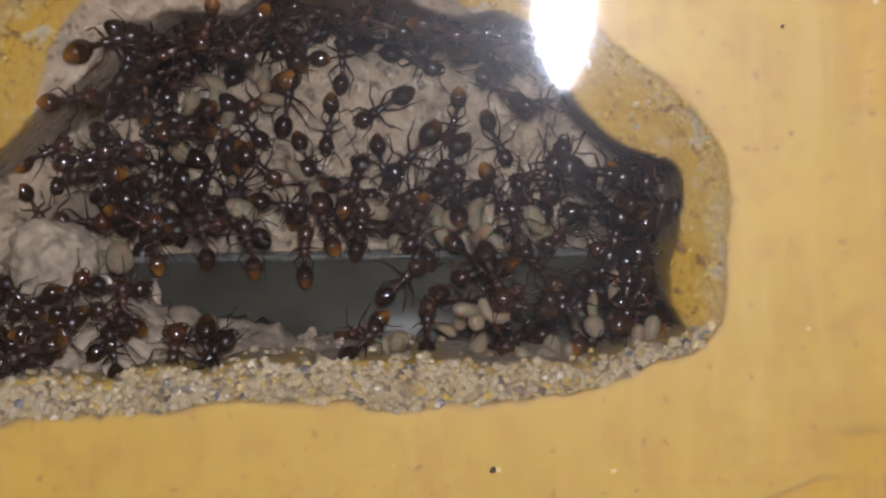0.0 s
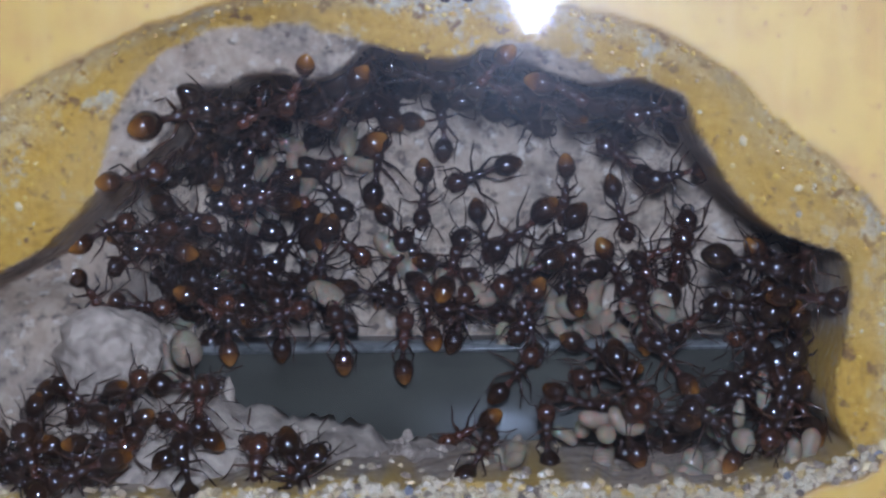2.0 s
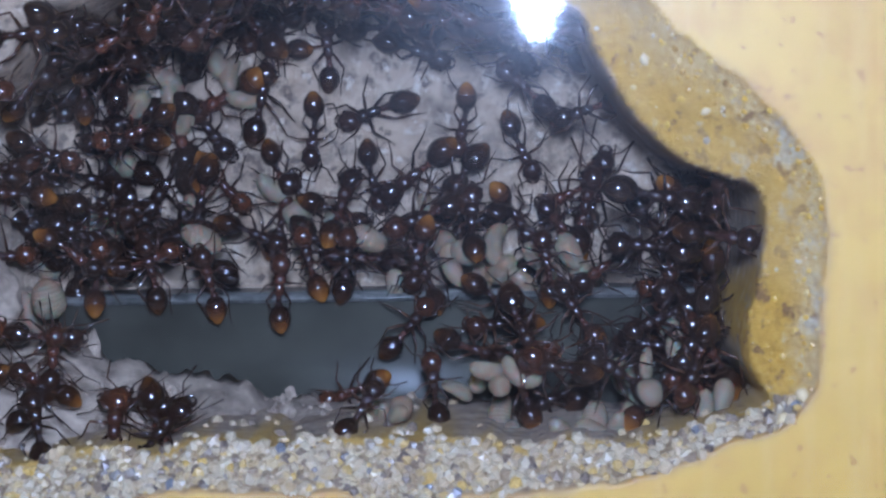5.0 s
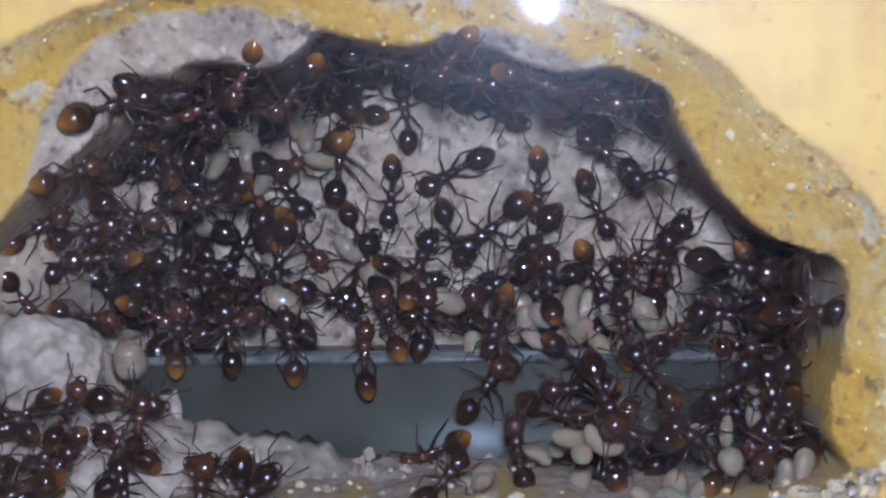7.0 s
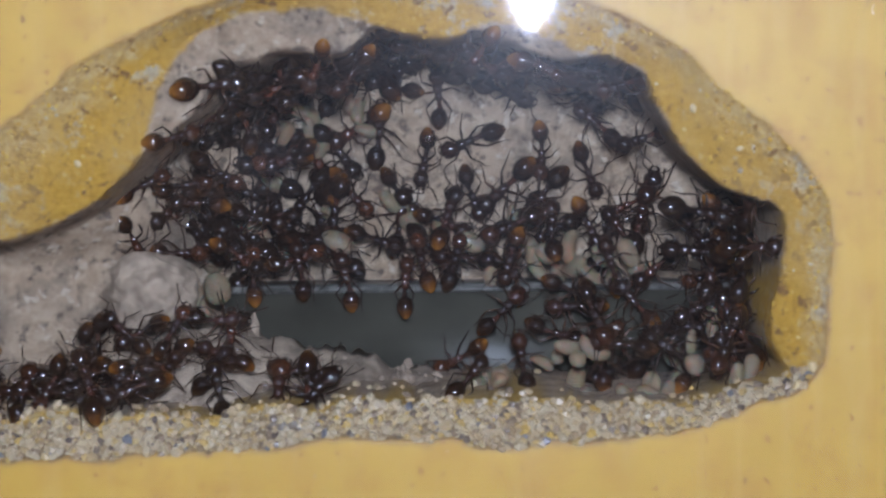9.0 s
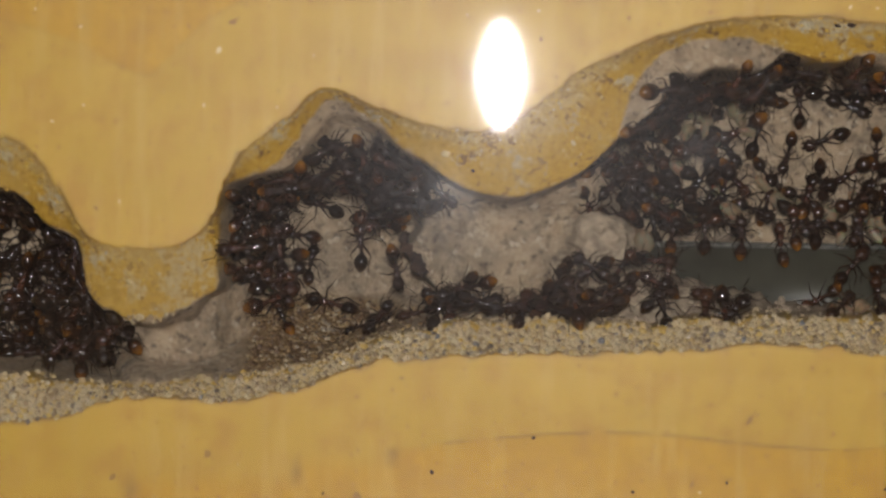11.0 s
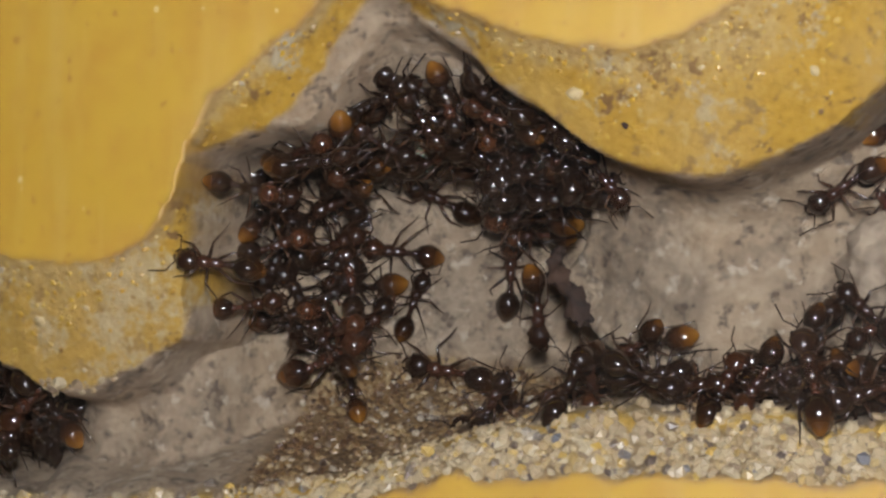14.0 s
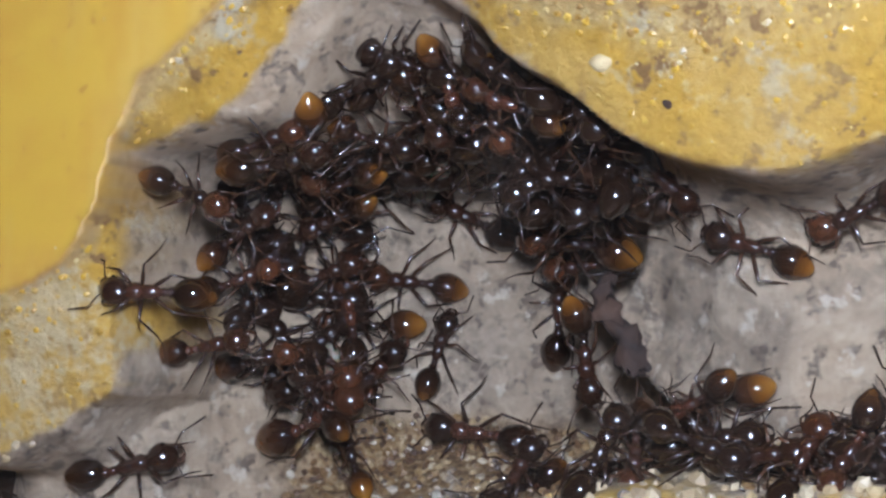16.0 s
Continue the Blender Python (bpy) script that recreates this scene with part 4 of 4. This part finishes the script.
for rows, label in ((SMALL, ""), (SMALL_A, ""), (SMALL_AMBER, AMBER), (PASSAGE, ""), (PASSAGE_AMBER, AMBER), (LARGE, ""), (LARGE_A, ""), (LARGE_B, ""), (LARGE_C, ""), (LARGE_AMBER, AMBER), (LARGE_AMBER_A, AMBER)):
    for x, y, z, heading, dip, size in rows:
        ant = ant_at(x, y, z, (0, -1, 0), heading, size, label=label)
        ant.matrix_basis = perch(x, y, z, heading, dip, size)
        singles.append(ant)

crowd(30, 59.5, 76, 2, 22, 2, 2.4, 1, 24)         # heap along the west wall of the large chamber
crowd(16, 73, 109, 18, 25, 2, 2.6, 2, 12)         # under its roof
crowd(10, 64, 104, 0.2, 5, 1, 2.6, 3, 6, front=(21.5, 27))      # on the shelf above the plate
crowd(3, 66, 104, 4.5, 10, 1, 2.6, 5, 1)
crowd(15, 103, 120, -9, 8, 2, 2.5, 4, 10)         # along the east wall
crowd(8, 91, 120, -12, -5, 2, 2.5, 6, 3, front=(7, 18))
crowd(3, 71, 81, -12.6, -11.6, 1, 2.4, 31, 1, front=(5, 8))
crowd(5, 49, 66, -12.8, -10, 2, 2.3, 7, 3, front=(4, 8))
crowd(8, 112, 119, -10, 8, 2, 2.39, 18, 5, front=(7, 18))
crowd(7, 33, 50, -12.8, -10.6, 2, 2.4, 25, 3, front=(5, 8), sizes=(0.85, 1.0))
crowd(12, -20, -11, -19, -11, 1, 2.4, 26, 5, front=(5, 9))
BARE = (18.5, -4.5, 8.6, 8.4)
crowd(15, 3.5, 11, -9.5, 7, 2, 2.2, 9, 12, bare=BARE)       # small chamber
crowd(18, 9, 31, 5.5, 12.0, 2, 2.3, 10, 14, bare=BARE)
crowd(6, 23, 33, 5.5, 11, 2, 2.3, 23, 5, front=(12, 18))
crowd(5, 26.5, 31, 2.5, 9, 2, 2.3, 11, 4, front=(15, 21))
crowd(96, -38, -15.5, -20, 4, 2, 2.0, 13, 80)     # west chamber
crowd(10, -20, -13, -20.5, -13, 1, 2.4, 14, 4)


def build_heap():
    """The ants lowest in the heaps, past picking out one by one."""
    names = {"head": 0, "eye": 0, "mandible": 0, "antenna": 2, "thorax": 1, "petiole": 1, "leg": 2, "gaster": 3}
    verts, faces, slots, n = [], [], [], 0
    pieces = []
    for a in STANCES:
        rows = []
        for o in a.children_recursive:
            m = o.matrix_basis if o.parent == a else o.parent.matrix_basis @ o.matrix_basis
            v = np.array([m @ q.co for q in o.data.vertices])
            rows.append((v, [tuple(p.vertices) for p in o.data.polygons], names[o.name.split(".")[0]]))
        pieces.append(rows)
    for k, m in heap:
        r, at = np.array(m.to_3x3()), np.array(m.translation)
        for v, f, slot in pieces[k]:
            verts.append(v @ r.T + at)
            faces += [tuple(i + n for i in q) for q in f]
            slots += [slot] * len(f)
            n += len(v)
    me = mesh_of("ant_heap", np.concatenate(verts), faces, HEAD)
    for mat in (THORAX, LEG, HEAP_GASTER):
        me.materials.append(mat)
    me.polygons.foreach_set("material_index", slots)
    tagged(new("ant_heap", me), "dense dark heap of crowded worker ants", "ants", kind="stuff")


build_heap()


# ants that walk in the clip
walker = ant_at(-30, 9.0, -20.0, (0, -1, 0.1), 15, 1.08, 0, "reddish-brown worker ant walking over pale plaster")
passer = ant_at(50, 7.0, 3.5, (0, -1, -0.1), 200, 1.0, 2, "dark worker ant crawling along the passage wall")
follower = ant_at(54, 7.0, 2.0, (0, -1, -0.1), 190, 1.0, 4, "dark worker ant crawling along the passage wall")


# ---- brood ----
def build_larva(seed, long=1.5, wide=0.62, curl=0.9):
    """A plump, curled, faintly ringed larva lying on its side, sizes in mm."""
    rnd = random.Random(seed)
    verts, faces, rings, around = [], [], 44, 12
    for i in range(rings + 1):
        u = i / rings
        a = (u - 0.5) * 2 * curl
        r = wide * max(1 - abs(2 * u - 1) ** 2.6, 0.004) ** 0.5 * (0.84 + 0.28 * u) * (1 - 0.05 * abs(math.sin(u * 11 * math.pi)) ** 2)
        c = Vector((math.sin(a) * long / curl, 0, (math.cos(a) - 1) * long / curl * 0.9))
        d = Vector((math.cos(a), 0, -math.sin(a)))
        up = Vector((0, 1, 0)).cross(d)
        for k in range(around):
            b = 2 * math.pi * k / around
            verts.append((c + up * (math.cos(b) * r) + Vector((0, math.sin(b) * r, 0))) * MM)
    for i in range(rings):
        for k in range(around):
            a, b = i * around + k, i * around + (k + 1) % around
            faces.append((a, b, b + around, a + around))
    faces += [tuple(range(around))[::-1], tuple(range(rings * around, (rings + 1) * around))]
    return mesh_of("larva", verts, faces, LARVA)


LARVAE = [build_larva(1), build_larva(2, 1.2, 0.75, 0.5), build_larva(3, 1.7, 0.6, 1.3), build_larva(4, 0.9, 0.8, 0.3)]
LARVA_LABEL = "glossy translucent white ant larva"


def larva_at(x, y, z, k, turn, size=1.0):
    ob = tagged(new("larva", LARVAE[k]), LARVA_LABEL, "larva", "brood")
    ob.matrix_basis = pose(x * MM, y * MM, z * MM, turn * 1.7, turn, turn * 0.6) @ Matrix.Diagonal((size, size, size, 1))
    return ob


FRONT_BROOD = [(98.9, -8.7), (94.3, -11.3), (92.3, -11.5), (100.4, -11.9), (106.6, -11.9), (97.1, -12.1), (113.1, -9.2), (119.0, -9.8), (102.6, -7.3), (113.7, -4.8), (113.3, -7.0), (109.0, -12.1), (115.1, -11.9)]
BACK_BROOD = [(103.2, -2.2), (105.3, -1.3), (109.1, -2.3), (60.4, -3.9), (64.9, 4.1), (66.5, 3.8), (74.2, 5.8), (61.7, 0.3), (76.0, 2.8), (94.7, 4.5), (72.1, 16.5), (76.8, 17.5), (72.6, 15.2), (101.1, -0.6), (99.5, -2.7), (92.3, -1.6), (13.0, 4.4), (17.0, 6.0), (8.5, -8.5), (68.4, 9.0), (70.8, 2.1), (83.5, 4.3), (97.0, 0.0), (107.0, 1.1), (98.3, 1.3), (100.6, 2.1), (104.0, 0.7), (107.9, -0.6), (96.2, 1.9), (77.8, 16.8), (79.5, 14.3), (73.9, 12.5), (69.9, 14.1), (81.9, 6.2), (86.6, 3.5), (90.2, 2.5)]
brood_rnd = random.Random(8)
larva_at(63.2, 19.0, -1.9, 3, 75, 1.9)
for x, z in FRONT_BROOD:
    for _ in range(3):
        larva_at(x + brood_rnd.uniform(-2.2, 2.2), brood_rnd.uniform(5.0, 14.0), z + brood_rnd.uniform(-1.0, 1.2), brood_rnd.randrange(4), brood_rnd.uniform(0, 360), brood_rnd.uniform(0.9, 1.4))
for x, z in BACK_BROOD:
    y = surface(x, z)[0]
    if x > 62 and z < 3.2:
        y, z = brood_rnd.uniform(22.0, 26), max(z, -1.4)
    larva_at(x, y - 1.6, z, brood_rnd.randrange(4), brood_rnd.uniform(0, 360), brood_rnd.uniform(1.1, 1.6))


# ---- small things: crust, pebbles, dirt ----
def build_crust():
    """A dark crust along the broken edge of the passage wall."""
    pts, sizes = [], []
    for k in range(24):
        z = -1.0 - 0.30 * k
        x = float(np.interp(-z, [0.4, 1.0, 2.8, 4.4, 6.0, 7.2, 8.2], [28.3, 28.1, 28.2, 29.1, 30.3, 32.0, 34.0]))
        pts.append((x, 19.9 - 0.06 * k, z))
        sizes.append(0.85 * math.sin(math.pi * (k + 1) / 25) ** 0.7)
    sizes[0] = sizes[-1] = 0.12
    me = tube(pts, sizes, BARK, "dark_crust", 18)
    for v in me.vertices:
        v.co += Vector((noise.fractal(v.co * 620, 0.7, 2.1, 5), 0.7 * noise.fractal(v.co * 580 + Vector((7, 0, 0)), 0.7, 2.1, 5), noise.fractal(v.co * 640 + Vector((0, 9, 0)), 0.7, 2.1, 5))) * 0.0009
    return tagged(new("dark_crust", me), "dark brown crust on the broken plaster edge", "crust")


build_crust()
# the one at (112.5, 16.9) is a pale body standing in for a glint
PEBBLES = [(34.3, 10.5, 0.6), (0.0, 0.0, 0.5), (112.5, 16.9, 0.42), (124.0, -8.6, 0.6), (117.0, 12.9, 0.35), (122.5, -10.4, 0.55), (52.0, 12.2, 0.4), (-9.5, -8.0, 0.45)]
pebble_mesh = [lump("pebble", (1.15, 0.45, 0.8), PEBBLE, 5, 2), lump("pebble", (0.9, 0.5, 1.1), PEBBLE, 6, 2)]
for k, (x, z, r) in enumerate(PEBBLES):
    ob = tagged(new("pebble", pebble_mesh[k % 2]), "pale pebble stuck in the crumbly rim", "pebble", "pebbles in the rim")
    ob.matrix_basis = pose(x * MM, max(lining(x, z) - 0.1, 0.45 * r) * MM, z * MM, 0, 40 * k, 0) @ Matrix.Diagonal((r, r, r, 1))
SPECKS = [(47.1, -28.7, 0.3), (33.1, -33.7, 0.35), (102.7, -22.1, 0.35), (90.0, 29.2, 0.7), (88.0, 29.0, 0.5), (38.2, 8.3, 0.4), (18.0, -37.0, 0.25), (61.0, -36.0, 0.3), (74.0, -34.5, 0.25), (96.0, -35.0, 0.3), (8.0, -1.2, 0.3), (112.0, 34.0, 0.25), (131.0, 20.0, 0.22)]
speck_mesh = lump("dirt_speck", (1, 0.08, 0.8), BARK, 9, 2)
for k, (x, z, r) in enumerate(SPECKS):
    ob = tagged(new("dirt_speck", speck_mesh), "dark brown speck of dirt under the pane", "dirt", "specks of dirt")
    ob.matrix_basis = pose(x * MM, lining(x, z) * MM, z * MM, 0, 53 * k, 0) @ Matrix.Diagonal((r, r, r, 1))


def build_grit_glints():
    """Pale crumbs and grit lying against the pane over the painted face. Beyond the halo they model glints."""
    rs = np.random.RandomState(31)
    x, z = rs.uniform(-40, 150, 2600), rs.uniform(-48, 44, 2600)
    y, zone = depth(x, z)
    keep = (zone["face"] < -0.5) & (rs.rand(2600) < np.where(zone["halo"] < 0.5, 0.7, 0.025))
    ico = bmesh.new()
    bmesh.ops.create_icosphere(ico, subdivisions=1, radius=1)
    base, tri = np.array([v.co for v in ico.verts]), np.array([[v.index for v in f.verts] for f in ico.faces])
    ico.free()
    verts, faces, n = [], [], 0
    for i in np.where(keep)[0]:
        r = 0.03 + 0.09 * rs.rand() ** 3
        v = base * rs.uniform(0.7, 1.3, base.shape) * np.array([r, r * 0.3, r * rs.uniform(0.6, 1.4)]) + np.array([x[i], y[i] - 0.01, z[i]])
        verts.append(v * MM)
        faces.append(tri + n)
        n += len(base)
    me = mesh_of("grit", np.concatenate(verts), np.concatenate(faces), GRAIN, False)
    tagged(new("grit", me), "pale grit and modelled glints scattered over the yellow paint", "grit", kind="stuff")


build_grit_glints()


def build_crumbs():
    """Crumbs of plaster broken off along the ledge and over the chamber floor."""
    rs = np.random.RandomState(12)
    ico = bmesh.new()
    bmesh.ops.create_icosphere(ico, subdivisions=2, radius=1)
    base, tri = np.array([v.co for v in ico.verts]), np.array([[v.index for v in f.verts] for f in ico.faces])
    ico.free()
    verts, faces, n = [], [], 0
    for _ in range(260):
        x, y = rs.uniform(58, 96), rs.uniform(7.0, 20.0)
        top = np.interp(x, [58.2, 65.0, 68.0, 74.4, 80.0, 86.5, 97.0], [-6.5, -5.9, -8.0, -9.6, -10.5, -11.4, -13.4])
        z = -15.2 + (top + 15.6) * (1 - ((20.3 - y) / 14.6) ** 2.2) + rs.uniform(-0.2, 0.4)
        r = 0.15 + 0.5 * rs.rand() ** 3
        verts.append((base * rs.uniform(0.75, 1.25, base.shape) * r * rs.uniform(0.6, 1.2, 3) + np.array([x, y, z])) * MM)
        faces.append(tri + n)
        n += len(base)
    me = mesh_of("plaster_crumbs", np.concatenate(verts), np.concatenate(faces), PLASTER, False)
    tagged(new("plaster_crumbs", me), "pale crumbs of broken plaster on the ledge", "crumbs", kind="stuff")


build_crumbs()


# ---- the torch, held beside the lens ----
def build_torch():
    torch = tagged(new("torch"), "small black torch with a bright oval lamp", "torch")
    bm = box_bm(-0.010, 0.010, -0.017, 0.017, 0.001, 0.02, 0.002)
    part("housing", from_bm("housing", bm, BLACK), torch)
    bm = bmesh.new()
    rim = []
    for k in range(36):
        a = 2 * math.pi * k / 36
        v = math.sin(a)
        rim.append((0.0047 * math.cos(a) * (1 - 0.25 * abs(v)) * (1 - 0.35 * abs(v) ** 3), 0.0137 * v, 0.0))
    low = [bm.verts.new((x, y, -0.0001)) for x, y, _ in rim]
    top = [bm.verts.new((x, y, 0.0009)) for x, y, _ in rim]
    bm.faces.new(low[::-1])
    bm.faces.new(top)
    for k in range(36):
        bm.faces.new((low[k], low[(k + 1) % 36], top[(k + 1) % 36], top[k]))
    part("lens", from_bm("lens", bm, LAMP, False), torch, "glowing white lens")
    return torch


torch = build_torch()


def on_wall(x, z, heading, y=None, normal=None):
    deep, n = surface(x, z)
    return stand(x, deep if y is None else y, z, normal or (n * 0.5 + Vector((0, -0.6, 0))), heading)


def steps(ant, start, end, beat=0.12, swing=16):
    """The legs swing in two sets of three while the ant walks."""
    legs = [o for o in ant.children if o.name.split(".")[0] == "leg"]
    for k, leg in enumerate(legs):
        rest = leg.matrix_basis.copy()
        sign = 1 if (k + k // 3) % 2 else -1
        rows, t = [(0, rest), (start, rest)], start
        while t + beat < end:
            t += beat
            sign = -sign
            rows.append((t, rest @ pose(0, 0, 0, 0, 0, sign * swing)))
        rows.append((max(end, 16.0), rest))
        walk(leg, rows)


def motions():
    right, up, back = TORCH
    walk(torch, [(row[0], eye(row) @ pose(right * MM, up * MM, back * MM)) for row in PATH])
    # one ant comes out of the west chamber, two crawl along the passage
    west = ((0, -30, -20.5, 8), (14.7, -24, -19.5, 8), (15.0, -13.5, -17.9, 12), (15.2, -10.1, -16.9, 12), (15.3, -9.2, -17.0, 10), (15.4, -7.8, -16.6, 11), (15.5, -6.3, -16.0, 11), (15.6, -4.5, -15.6, 10), (15.7, -3.0, -15.7, 9), (15.8, -2.0, -15.4, 11), (15.9, -1.3, -14.9, 12), (16, -0.4, -14.1, 15))
    walk(walker, [(t, on_wall(x, z, h)) for t, x, z, h in west])
    steps(walker, 14.8, 16.1)
    first = ((0, 58.0, 7, 215), (12.4, 58.1, 6.2, 215), (13, 54.2, 4.4, 220), (13.8, 52.8, 5, 219), (14.2, 51.6, 3.8, 216), (14.6, 51.2, 2.3, 213), (15, 49.6, 1.4, 200), (15.2, 47.9, 1, 203), (15.4, 47.3, 0.7, 201), (15.6, 45.9, 0, 204), (15.7, 43.8, -0.5, 198), (15.8, 41.6, -0.7, 188), (15.9, 40.6, -0.1, 181), (16, 39.7, 0.8, 166))
    walk(passer, [(t, on_wall(x, z, h)) for t, x, z, h in first])
    steps(passer, 12.6, 16.1)
    second = ((0, 60.5, 7.6, 205), (15.0, 57, 6.2, 203), (15.4, 51.9, 4.1, 198), (15.6, 50.6, 4.0, 202), (15.8, 48.2, 3.1, 204), (15.9, 47.0, 2.9, 207), (16, 46.1, 3.2, 209))
    walk(follower, [(t, on_wall(x, z, h)) for t, x, z, h in second])
    steps(follower, 15.1, 16.1)
    # the rest shift and turn a little where they stand
    rnd = random.Random(77)
    walking = (walker, passer, follower)
    for ant in [a for k, a in enumerate(everyone) if a not in walking and (a in singles or k % 3 == 0)]:
        rest, rows, t = ant.matrix_basis.copy(), [], 0.0
        rest = Matrix.LocRotScale(rest.translation, rest.to_quaternion(), None)
        while t < 16:
            rows.append((t, rest @ pose(rnd.uniform(-0.3, 0.3) * MM, rnd.uniform(-0.3, 0.3) * MM, 0, 0, 0, rnd.uniform(-8, 8))))
            t += rnd.uniform(0.7, 1.6)
        rows.append((16, rows[-1][1]))
        walk(ant, rows)


motions()
